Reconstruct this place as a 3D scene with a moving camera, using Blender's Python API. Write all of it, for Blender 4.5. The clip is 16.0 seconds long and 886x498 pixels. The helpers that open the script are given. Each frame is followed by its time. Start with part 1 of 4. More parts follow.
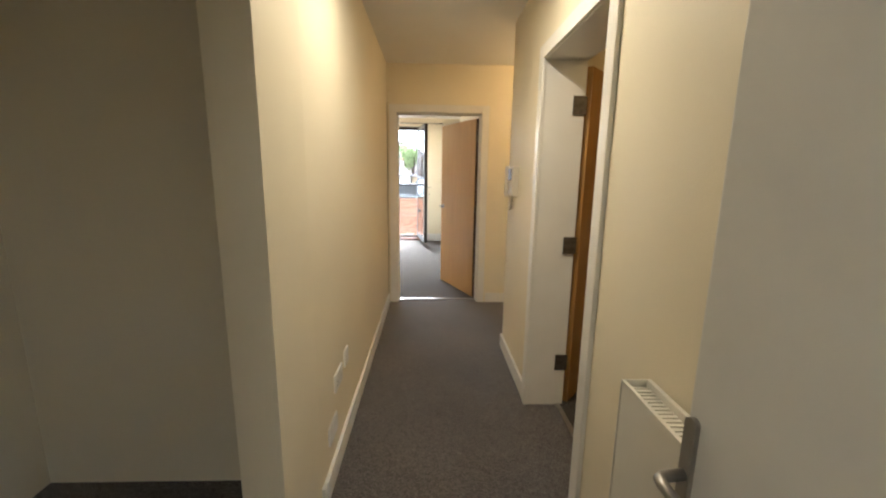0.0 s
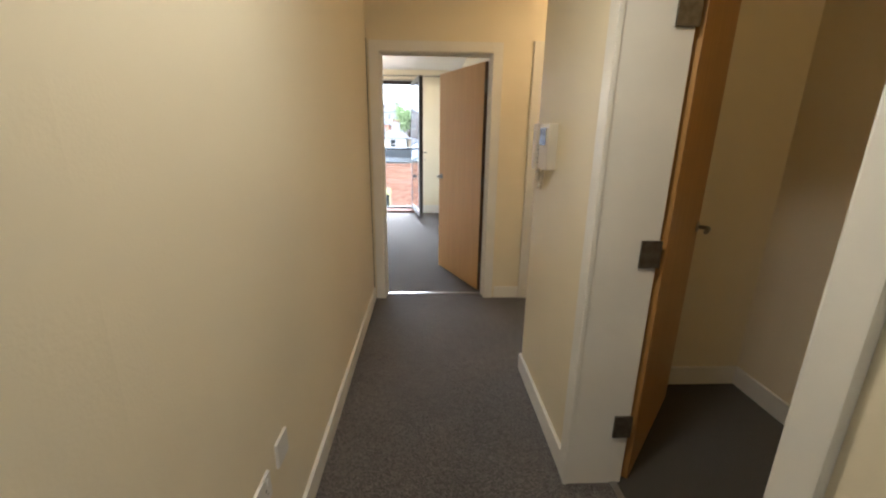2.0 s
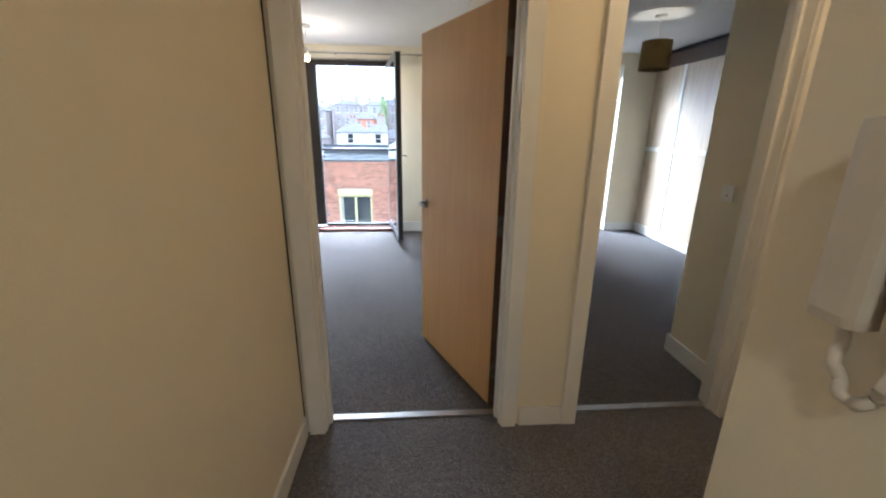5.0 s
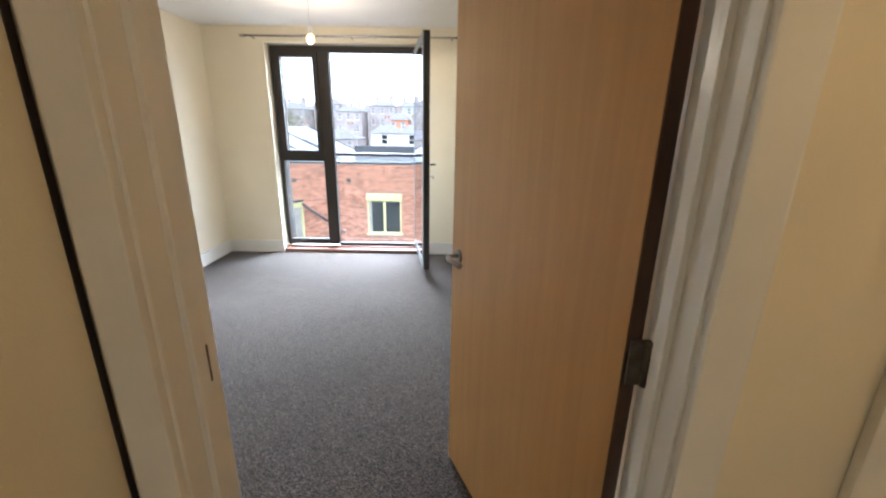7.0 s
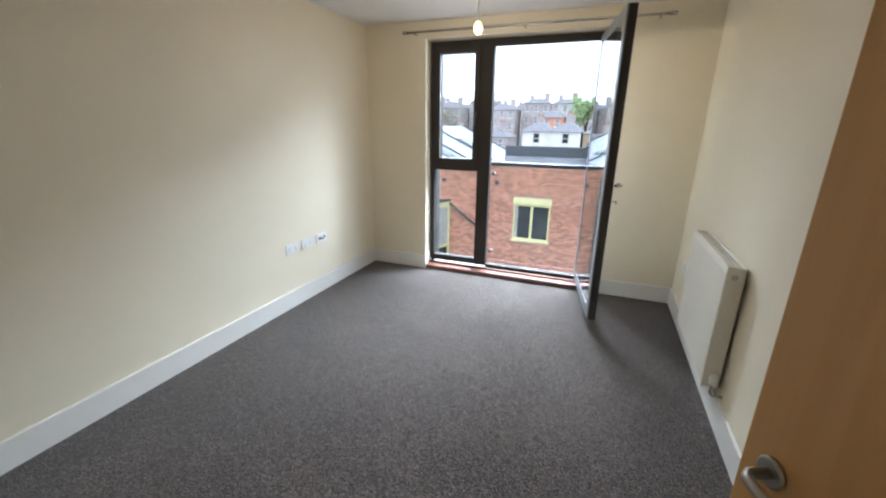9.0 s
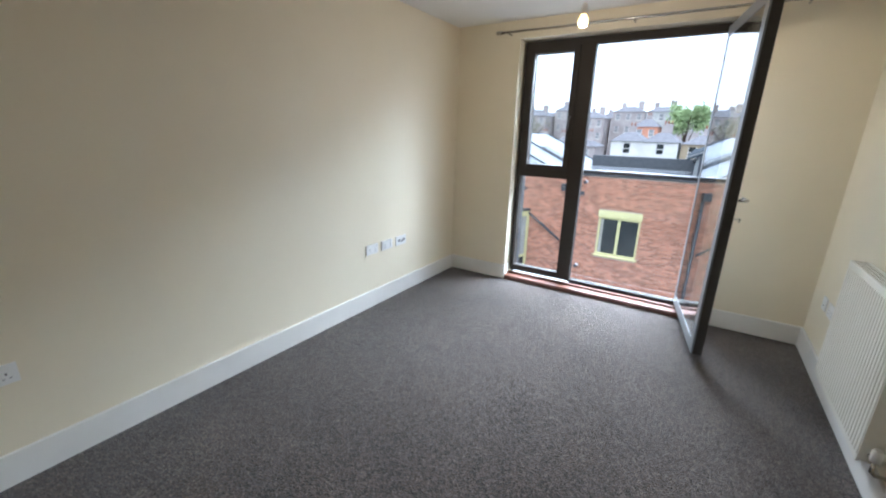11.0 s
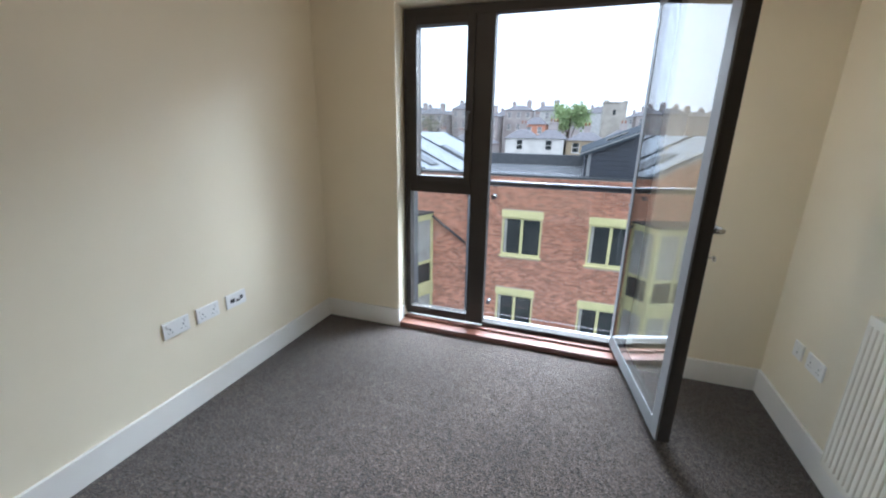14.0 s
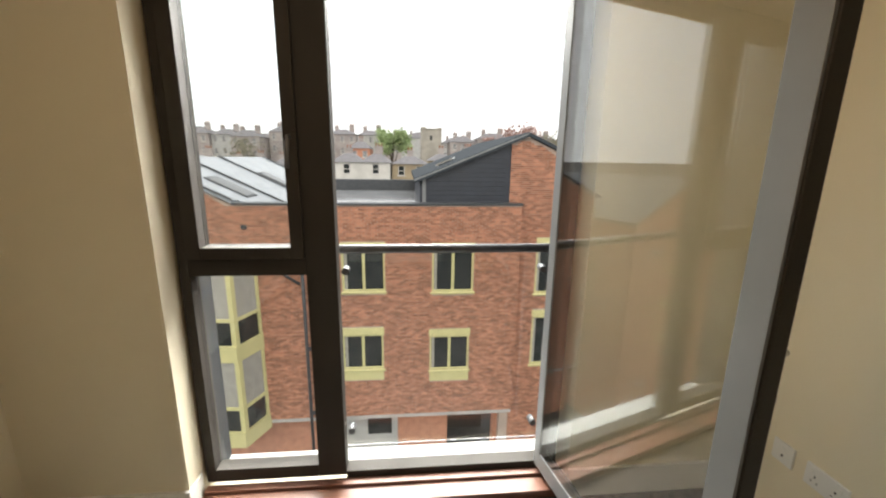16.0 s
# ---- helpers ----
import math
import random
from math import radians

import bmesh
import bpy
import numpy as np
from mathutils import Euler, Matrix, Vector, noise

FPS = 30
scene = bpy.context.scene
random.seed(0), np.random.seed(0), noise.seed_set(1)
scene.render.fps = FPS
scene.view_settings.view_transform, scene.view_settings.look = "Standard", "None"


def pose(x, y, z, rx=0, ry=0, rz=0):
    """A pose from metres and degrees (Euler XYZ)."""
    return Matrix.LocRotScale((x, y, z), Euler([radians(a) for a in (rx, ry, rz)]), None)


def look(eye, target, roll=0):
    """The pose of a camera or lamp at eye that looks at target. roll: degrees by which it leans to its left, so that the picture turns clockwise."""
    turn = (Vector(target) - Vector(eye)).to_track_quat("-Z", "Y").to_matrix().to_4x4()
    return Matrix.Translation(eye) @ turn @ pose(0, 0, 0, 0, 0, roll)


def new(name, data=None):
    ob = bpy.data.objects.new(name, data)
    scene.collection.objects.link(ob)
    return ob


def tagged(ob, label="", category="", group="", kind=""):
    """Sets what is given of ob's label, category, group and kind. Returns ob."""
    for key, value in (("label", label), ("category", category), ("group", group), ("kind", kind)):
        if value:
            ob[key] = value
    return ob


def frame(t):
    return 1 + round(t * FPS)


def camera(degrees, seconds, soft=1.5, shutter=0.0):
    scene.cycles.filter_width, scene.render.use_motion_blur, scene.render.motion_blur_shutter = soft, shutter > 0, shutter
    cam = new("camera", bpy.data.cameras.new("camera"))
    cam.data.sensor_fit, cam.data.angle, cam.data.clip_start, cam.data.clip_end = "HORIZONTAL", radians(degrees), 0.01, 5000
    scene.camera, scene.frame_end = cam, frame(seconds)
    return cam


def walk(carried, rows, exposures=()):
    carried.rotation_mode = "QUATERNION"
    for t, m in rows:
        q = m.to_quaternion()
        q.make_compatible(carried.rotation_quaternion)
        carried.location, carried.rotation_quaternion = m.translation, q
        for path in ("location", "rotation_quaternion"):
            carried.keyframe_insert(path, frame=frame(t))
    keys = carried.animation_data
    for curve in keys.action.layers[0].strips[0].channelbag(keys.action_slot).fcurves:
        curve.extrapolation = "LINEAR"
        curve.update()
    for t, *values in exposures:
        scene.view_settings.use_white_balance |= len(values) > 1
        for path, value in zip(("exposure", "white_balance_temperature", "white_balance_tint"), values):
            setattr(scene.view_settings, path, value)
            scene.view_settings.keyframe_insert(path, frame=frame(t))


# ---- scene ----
cam = camera(96.2, 16.0, soft=2.2)
PATH = [
    (0, (0.441, 0.738, 1.416), (0.511, 2.701, 1.04), 0.8),
    (0.5, (0.454, 0.954, 1.452), (0.523, 2.913, 1.051), 0.7),
    (1, (0.461, 1.117, 1.459), (0.532, 3.065, 1.014), 0.7),
    (1.5, (0.44, 1.397, 1.454), (0.51, 3.334, 0.963), 0.5),
    (2, (0.462, 1.66, 1.408), (0.545, 3.582, 0.859), 0.7),
    (2.5, (0.47, 1.952, 1.401), (0.576, 3.866, 0.83), 0.6),
    (3, (0.444, 2.19, 1.409), (0.573, 4.1, 0.832), 0.5),
    (3.5, (0.469, 2.477, 1.437), (0.612, 4.387, 0.861), 0.5),
    (4, (0.493, 2.753, 1.44), (0.64, 4.663, 0.865), 0.7),
    (6.5, (0.591, 4.173, 1.467), (0.712, 6.085, 0.897), 0.9),
    (7, (0.568, 4.424, 1.456), (0.555, 6.341, 0.885), 0.8),
    (7.5, (0.525, 4.649, 1.484), (0.336, 6.557, 0.913), 0.8),
    (8, (0.481, 4.889, 1.49), (0.096, 6.765, 0.914), 1.0),
    (8.5, (0.375, 5.058, 1.504), (-0.169, 6.893, 0.924), 1.1),
    (9, (0.297, 5.191, 1.534), (-0.389, 6.974, 0.944), 0.8),
    (9.5, (0.185, 5.262, 1.543), (-0.598, 7.008, 0.96), 1.1),
    (12, (0.177, 5.403, 1.466), (-0.909, 6.986, 0.906), 1.4),
    (12.5, (0.115, 5.62, 1.483), (-0.969, 7.204, 0.922), 1.4),
    (13, (0.031, 5.873, 1.492), (-0.967, 7.512, 0.929), 1.3),
    (13.5, (-0.061, 6.151, 1.512), (-0.894, 7.879, 0.949), 1.1),
    (14, (-0.145, 6.407, 1.52), (-0.757, 8.227, 0.959), 1.0),
    (14.5, (-0.264, 6.667, 1.533), (-0.63, 8.554, 0.98), 1.0),
    (15, (-0.343, 6.93, 1.53), (-0.499, 8.851, 0.998), 0.8),
    (15.5, (-0.406, 7.232, 1.549), (-0.377, 9.17, 1.056), 0.8),
    (16, (-0.456, 7.526, 1.583), (-0.274, 9.468, 1.142), 0.8),
]
EXPOSURES = [(0.0, 1.62, 5900, 8), (1.5, 1.45, 5600, 8), (3.0, 1.25, 5250, 8), (4.2, 1.05, 4900, 8), (6.3, 1.2, 5400, 9), (7.0, 1.12, 5450, 9), (8.0, 0.75, 5800, 10),
             (9.0, 0.5, 5450, 8), (9.7, 0.45, 5350, 8), (12.0, 0.45, 5300, 8), (13.5, 0.12, 5350, 8), (14.5, -0.05, 5550, 9), (15.3, -0.2, 6300, 9), (16.0, -0.2, 7100, 9)]
walk(cam, [(t, look(eye, target, roll)) for t, eye, target, roll in PATH], EXPOSURES)

# ---- light and exposure ----
world = bpy.data.worlds.new("sky_world")
scene.world = world
world.use_nodes = True
wn = world.node_tree.nodes
sky = wn.new("ShaderNodeTexSky")
sky.sky_type = "NISHITA"
sky.sun_disc = False
sky.sun_elevation = radians(48)
sky.sun_rotation = radians(200)
sky.air_density = 1.0
sky.dust_density = 6.0
sky_mix = wn.new("ShaderNodeMix")
sky_mix.data_type = "RGBA"
sky_mix.inputs["Factor"].default_value = 0.85
sky_mix.inputs["B"].default_value = (9.0, 9.4, 10.0, 1)
world.node_tree.links.new(sky.outputs[0], sky_mix.inputs["A"])
world.node_tree.links.new(sky_mix.outputs["Result"], wn["Background"].inputs["Color"])
wn["Background"].inputs["Strength"].default_value = 0.22

sun = new("sun", bpy.data.lights.new("sun", "SUN"))
sun.data.energy, sun.data.angle, sun.data.color = 0.5, radians(30), (1.0, 0.97, 0.92)
sun.matrix_world = look((0, 0, 30), (6, 20, 0))


def area_lamp(name, eye, target, wide, high, watts, colour):
    ob = new(name, bpy.data.lights.new(name, "AREA"))
    ob.data.shape, ob.data.size, ob.data.size_y = "RECTANGLE", wide, high
    ob.data.energy, ob.data.color = watts, colour
    ob.matrix_world = look(eye, target)
    return ob


def point_lamp(name, place, watts, colour, radius=0.04):
    ob = new(name, bpy.data.lights.new(name, "POINT"))
    ob.data.energy, ob.data.color, ob.data.shadow_soft_size = watts, colour, radius
    ob.location = place
    return ob


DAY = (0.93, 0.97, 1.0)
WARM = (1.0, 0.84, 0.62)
# added panel lamp outside, above view; stands in for sky light indoors
area_lamp("sky_fill", (-0.2, 12.2, 4.35), (-0.8, 6.0, 1.0), 4.4, 2.0, 1500, DAY)
point_lamp("bedroom_bulb_light", (-0.585, 8.088, 2.10), 9, (1.0, 0.76, 0.52))
# unseen lamp added to warm the store walls and its open leaf
point_lamp("store_fill", (2.05, 2.2, 2.34), 2.1, (1.0, 0.62, 0.22), 0.08)
area_lamp("hall_light", (0.5, 2.45, 2.39), (0.5, 2.4501, 0.0), 0.16, 0.16, 5.2, WARM)
# unseen lamp added beyond the entrance to lift door face and lower walls
point_lamp("corridor_fill", (0.25, -0.35, 2.2), 5, (1.0, 0.95, 0.90), 0.08)
point_lamp("lounge_pendant_light", (2.83, 7.288, 2.06), 6, WARM)
point_lamp("lobby_light", (1.75, 4.35, 2.34), 5.2, (1.0, 0.64, 0.30), 0.08)


# ---- materials ----
def material(name, base, rough=0.6, metal=0.0, second=None, scale=6.0, detail=4.0, bump=0.0, bump_scale=60.0, spread=(0.35, 0.65), spec=0.5, per_piece=0.0, island=False):
    """A Principled surface with large-scale variation between two colours, fine bump, and a shift from piece to piece."""
    m = bpy.data.materials.new(name)
    m.use_nodes = True
    n, l = m.node_tree.nodes, m.node_tree.links
    b = n["Principled BSDF"]
    b.inputs["Roughness"].default_value, b.inputs["Metallic"].default_value = rough, metal
    b.inputs["Specular IOR Level"].default_value = spec
    co = n.new("ShaderNodeTexCoord")
    second = second or tuple(c * 0.9 for c in base)
    ns = n.new("ShaderNodeTexNoise")
    ns.inputs["Scale"].default_value, ns.inputs["Detail"].default_value = scale, detail
    l.new(co.outputs["Object"], ns.inputs["Vector"])
    ramp = n.new("ShaderNodeValToRGB")
    ramp.color_ramp.elements[0].position, ramp.color_ramp.elements[1].position = spread
    ramp.color_ramp.elements[0].color, ramp.color_ramp.elements[1].color = (*base, 1), (*second, 1)
    l.new(ns.outputs["Fac"], ramp.inputs["Fac"])
    out = ramp.outputs["Color"]
    if per_piece:
        src = n.new("ShaderNodeNewGeometry").outputs["Random Per Island"] if island else n.new("ShaderNodeObjectInfo").outputs["Random"]
        mp = n.new("ShaderNodeMapRange")
        mp.inputs["To Min"].default_value, mp.inputs["To Max"].default_value = 1 - per_piece, 1 + per_piece
        l.new(src, mp.inputs["Value"])
        hsv = n.new("ShaderNodeHueSaturation")
        l.new(mp.outputs["Result"], hsv.inputs["Value"])
        l.new(out, hsv.inputs["Color"])
        out = hsv.outputs["Color"]
    l.new(out, b.inputs["Base Color"])
    if bump:
        n2 = n.new("ShaderNodeTexNoise")
        n2.inputs["Scale"].default_value, n2.inputs["Detail"].default_value = bump_scale, 3
        l.new(co.outputs["Object"], n2.inputs["Vector"])
        bp = n.new("ShaderNodeBump")
        bp.inputs["Strength"].default_value, bp.inputs["Distance"].default_value = bump, 0.01
        l.new(n2.outputs["Fac"], bp.inputs["Height"])
        l.new(bp.outputs["Normal"], b.inputs["Normal"])
    return m


def carpet_material(name, dark, mid, light, scale=170.0):
    m = bpy.data.materials.new(name)
    m.use_nodes = True
    n, l = m.node_tree.nodes, m.node_tree.links
    b = n["Principled BSDF"]
    b.inputs["Roughness"].default_value = 0.95
    b.inputs["Specular IOR Level"].default_value = 0.15
    b.inputs["Sheen Weight"].default_value = 0.25
    b.inputs["Sheen Roughness"].default_value = 0.5
    co = n.new("ShaderNodeTexCoord")
    vor = n.new("ShaderNodeTexVoronoi")
    vor.inputs["Scale"].default_value = scale
    l.new(co.outputs["Object"], vor.inputs["Vector"])
    ramp = n.new("ShaderNodeValToRGB")
    cr = ramp.color_ramp
    cr.elements[0].position, cr.elements[0].color = 0.15, (*dark, 1)
    cr.elements[1].position, cr.elements[1].color = 0.95, (*light, 1)
    e = cr.elements.new(0.6)
    e.color = (*mid, 1)
    sep = n.new("ShaderNodeSeparateColor")
    l.new(vor.outputs["Color"], sep.inputs["Color"])
    l.new(sep.outputs["Red"], ramp.inputs["Fac"])
    big = n.new("ShaderNodeTexNoise")
    big.inputs["Scale"].default_value, big.inputs["Detail"].default_value = 2.2, 3
    l.new(co.outputs["Object"], big.inputs["Vector"])
    mp = n.new("ShaderNodeMapRange")
    mp.inputs["From Min"].default_value, mp.inputs["From Max"].default_value = 0.3, 0.7
    mp.inputs["To Min"].default_value, mp.inputs["To Max"].default_value = 0.86, 1.12
    l.new(big.outputs["Fac"], mp.inputs["Value"])
    hsv = n.new("ShaderNodeHueSaturation")
    l.new(ramp.outputs["Color"], hsv.inputs["Color"])
    l.new(mp.outputs["Result"], hsv.inputs["Value"])
    l.new(hsv.outputs["Color"], b.inputs["Base Color"])
    bp = n.new("ShaderNodeBump")
    bp.inputs["Strength"].default_value, bp.inputs["Distance"].default_value = 0.9, 0.006
    l.new(vor.outputs["Distance"], bp.inputs["Height"])
    l.new(bp.outputs["Normal"], b.inputs["Normal"])
    return m


def wood_material(name, light, dark, rough=0.4, along="Z", scale=1.0):
    m = bpy.data.materials.new(name)
    m.use_nodes = True
    n, l = m.node_tree.nodes, m.node_tree.links
    b = n["Principled BSDF"]
    b.inputs["Roughness"].default_value = rough
    co = n.new("ShaderNodeTexCoord")
    mp = n.new("ShaderNodeMapping")
    s = {"Z": (22, 22, 1.1), "X": (1.1, 22, 22)}[along]
    mp.inputs["Scale"].default_value = tuple(c * scale for c in s)
    l.new(co.outputs["Object"], mp.inputs["Vector"])
    ns = n.new("ShaderNodeTexNoise")
    ns.inputs["Scale"].default_value, ns.inputs["Detail"].default_value, ns.inputs["Distortion"].default_value = 1.6, 6, 0.6
    l.new(mp.outputs["Vector"], ns.inputs["Vector"])
    ramp = n.new("ShaderNodeValToRGB")
    ramp.color_ramp.elements[0].position, ramp.color_ramp.elements[1].position = 0.3, 0.72
    ramp.color_ramp.elements[0].color, ramp.color_ramp.elements[1].color = (*light, 1), (*dark, 1)
    l.new(ns.outputs["Fac"], ramp.inputs["Fac"])
    l.new(ramp.outputs["Color"], b.inputs["Base Color"])
    bp = n.new("ShaderNodeBump")
    bp.inputs["Strength"].default_value, bp.inputs["Distance"].default_value = 0.08, 0.002
    l.new(ns.outputs["Fac"], bp.inputs["Height"])
    l.new(bp.outputs["Normal"], b.inputs["Normal"])
    return m


def glass_material(name, tint=(1, 1, 1), rough=0.0):
    m = bpy.data.materials.new(name)
    m.use_nodes = True
    b = m.node_tree.nodes["Principled BSDF"]
    b.inputs["Base Color"].default_value = (*tint, 1)
    b.inputs["Transmission Weight"].default_value = 1.0
    b.inputs["Roughness"].default_value = rough
    b.inputs["IOR"].default_value = 1.5
    return m


def glow_material(name, colour, strength):
    m = bpy.data.materials.new(name)
    m.use_nodes = True
    b = m.node_tree.nodes["Principled BSDF"]
    b.inputs["Emission Color"].default_value = (*colour, 1)
    b.inputs["Emission Strength"].default_value = strength
    b.inputs["Base Color"].default_value = (0.9, 0.9, 0.85, 1)
    return m


M_WALL = material("magnolia_paint", (0.80, 0.725, 0.555), 0.55, second=(0.765, 0.69, 0.525), scale=1.3, bump=0.06, bump_scale=140)
M_CEIL = material("ceiling_paint", (0.80, 0.79, 0.76), 0.8, second=(0.76, 0.75, 0.72), scale=1.5, bump=0.05, bump_scale=120)
M_TRIM = material("white_gloss_paint", (0.80, 0.78, 0.73), 0.3, second=(0.75, 0.73, 0.68), scale=3, bump=0.03, bump_scale=40)
M_PLASTIC = material("white_plastic", (0.80, 0.79, 0.76), 0.35, second=(0.78, 0.77, 0.74))
M_CREAM = material("cream_plastic", (0.62, 0.565, 0.47), 0.4, second=(0.60, 0.545, 0.45))
M_RAD = material("radiator_enamel", (0.80, 0.77, 0.68), 0.32, second=(0.77, 0.74, 0.65), scale=3)
M_CARPET = carpet_material("brown_grey_carpet", (0.020, 0.0138, 0.0105), (0.053, 0.038, 0.0295), (0.155, 0.119, 0.093))
M_HALL = carpet_material("hall_carpet", (0.062, 0.054, 0.050), (0.112, 0.099, 0.092), (0.20, 0.178, 0.166), 200.0)
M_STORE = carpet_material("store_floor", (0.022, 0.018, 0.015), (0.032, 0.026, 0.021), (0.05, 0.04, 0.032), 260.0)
M_BEECH = wood_material("beech_veneer", (0.64, 0.37, 0.135), (0.575, 0.32, 0.11))
M_STORE_DOOR = wood_material("oak_veneer", (0.46, 0.25, 0.075), (0.36, 0.19, 0.05))
M_DARKWOOD = wood_material("dark_wood", (0.10, 0.06, 0.035), (0.06, 0.035, 0.02), 0.5)
M_PINE = wood_material("pale_pine", (0.62, 0.50, 0.36), (0.50, 0.38, 0.25))
M_EDGE = material("door_edge", (0.10, 0.05, 0.025), 0.6, second=(0.07, 0.035, 0.018))
M_SILL = wood_material("hardwood_sill", (0.20, 0.085, 0.052), (0.13, 0.052, 0.032), 0.4, "X")
M_FRAME = material("dark_grey_frame", (0.050, 0.044, 0.038), 0.6, second=(0.042, 0.037, 0.032), scale=3, spec=0.2)
M_ALU = material("grey_outer_frame", (0.24, 0.25, 0.255), 0.45, 0.1, second=(0.21, 0.22, 0.225), scale=3)
M_CHROME = material("satin_chrome", (0.62, 0.61, 0.58), 0.25, 1.0, second=(0.55, 0.54, 0.51))
M_SATIN = material("satin_steel", (0.42, 0.40, 0.37), 0.3, 0.85, second=(0.34, 0.325, 0.30), scale=14)
M_HINGE = material("steel_hinge", (0.17, 0.145, 0.11), 0.42, 0.7, second=(0.11, 0.095, 0.07), scale=40)
M_BLACK = material("black_plastic", (0.015, 0.015, 0.016), 0.4, second=(0.02, 0.02, 0.021))
M_RAIL = material("brushed_rail", (0.16, 0.16, 0.165), 0.45, 0.6, second=(0.12, 0.12, 0.125), scale=20)
M_SEAM = material("dull_seam_metal", (0.22, 0.235, 0.245), 0.55, 0.0, second=(0.17, 0.18, 0.19), scale=2)
M_WSLATE = material("blue_slate", (0.062, 0.074, 0.084), 0.85, 0.0, second=(0.045, 0.055, 0.066), scale=6, bump=0.15, bump_scale=12, spec=0.15)
# glass of the distant houses, paled to carry the haze in its colour
M_HAZEGLASS = material("hazed_window_glass", (0.20, 0.20, 0.205), 0.3, second=(0.26, 0.26, 0.265))
M_GAP = material("dark_gap", (0.03, 0.02, 0.015), 0.9)
M_GLASS = glass_material("clear_glass", (0.97, 0.99, 0.985))
M_SCREEN = material("intercom_screen", (0.01, 0.014, 0.03), 0.12, second=(0.012, 0.016, 0.035))
M_BULB = glow_material("bulb_glow", (1.0, 0.50, 0.14), 6)
M_SHADE = material("mustard_fabric", (0.34, 0.22, 0.07), 0.9, second=(0.29, 0.185, 0.055), scale=30, bump=0.2, bump_scale=400)
M_BRICK = material("red_brick", (0.47, 0.225, 0.142), 0.85, second=(0.37, 0.17, 0.108), scale=5, bump=0.3, bump_scale=90, per_piece=0.34, island=True)
M_BRICK1 = material("red_brick_single", (0.47, 0.225, 0.142), 0.85, second=(0.37, 0.17, 0.108), scale=5, bump=0.3, bump_scale=90, per_piece=0.34)
M_MORTAR = material("mortar", (0.52, 0.42, 0.35), 0.9, second=(0.44, 0.35, 0.29), scale=3)
M_YELLOW = material("primrose_frame", (0.64, 0.60, 0.30), 0.5, second=(0.58, 0.55, 0.27), scale=4)
M_DKGLASS = material("dark_window_glass", (0.016, 0.02, 0.021), 0.05, second=(0.04, 0.045, 0.045), scale=1.6)
M_SLATE = material("wet_roof_metal", (0.36, 0.39, 0.42), 0.22, 0.2, second=(0.28, 0.305, 0.33), scale=2)
M_CLAD = material("slate_cladding", (0.035, 0.042, 0.055), 0.5, second=(0.028, 0.033, 0.044), scale=4)
M_LEAD = material("dark_flashing", (0.045, 0.05, 0.055), 0.5, second=(0.06, 0.065, 0.07))
M_FLAT = material("wet_flat_roof", (0.42, 0.43, 0.44), 0.10, 0.0, second=(0.30, 0.31, 0.32), scale=0.9)
M_WHITE = material("white_render", (0.68, 0.66, 0.61), 0.85, second=(0.56, 0.545, 0.50), scale=0.6)
M_TAN = material("sandstone", (0.42, 0.34, 0.22), 0.9, second=(0.34, 0.27, 0.18), scale=0.6)
# distance haze is mixed into the base colour of the terraces
M_TERRACE = material("hazed_terrace", (0.43, 0.385, 0.36), 0.9, second=(0.33, 0.295, 0.28), scale=0.5)
# tower stone, made paler for the haze over the skyline
M_STONE = material("hazed_tan_stone", (0.46, 0.43, 0.37), 0.9, second=(0.36, 0.335, 0.29), scale=0.6)
M_CONC = material("pale_concrete", (0.5, 0.5, 0.48), 0.9, second=(0.42, 0.42, 0.40), scale=1.2)
M_ROOF = material("old_slate_roof", (0.21, 0.20, 0.21), 0.6, second=(0.16, 0.155, 0.16), scale=2)
M_ASPHALT = material("asphalt", (0.055, 0.055, 0.055), 0.85, second=(0.045, 0.045, 0.045), scale=3)
# green and copper leaves, both lightened in colour to imitate haze
M_LEAF = material("hazed_spring_leaf", (0.38, 0.47, 0.24), 0.7, second=(0.29, 0.39, 0.17), scale=1.0)
M_COPPER = material("hazed_copper_leaf", (0.46, 0.29, 0.25), 0.7, second=(0.36, 0.22, 0.19), scale=1.0)
M_BARE = material("bare_twig", (0.34, 0.33, 0.24), 0.8, second=(0.14, 0.13, 0.08), scale=1.0)
M_BARK = material("bark", (0.07, 0.05, 0.035), 0.9)
M_CURTAIN = material("net_curtain", (0.40, 0.39, 0.35), 0.9, second=(0.33, 0.32, 0.29), scale=5)


# ---- mesh helpers ----
def bx(bm, x0, x1, y0, y1, z0, z1, m=None, bevel=0.0):
    """Adds a box to bm; m places it; bevel rounds its edges."""
    r = bmesh.ops.create_cube(bm, size=1.0, matrix=Matrix.Translation(((x0 + x1) / 2, (y0 + y1) / 2, (z0 + z1) / 2)) @ Matrix.Diagonal((x1 - x0, y1 - y0, z1 - z0, 1)))
    vs = r["verts"]
    if m is not None:
        bmesh.ops.transform(bm, matrix=m, verts=vs)
    if bevel:
        edges = list({e for v in vs for e in v.link_edges})
        bmesh.ops.bevel(bm, geom=edges, offset=bevel, segments=2, affect="EDGES", profile=0.7)
    return bm


def boxes(*specs, bevel=0.0):
    bm = bmesh.new()
    for s in specs:
        bx(bm, *s, bevel=bevel)
    return bm


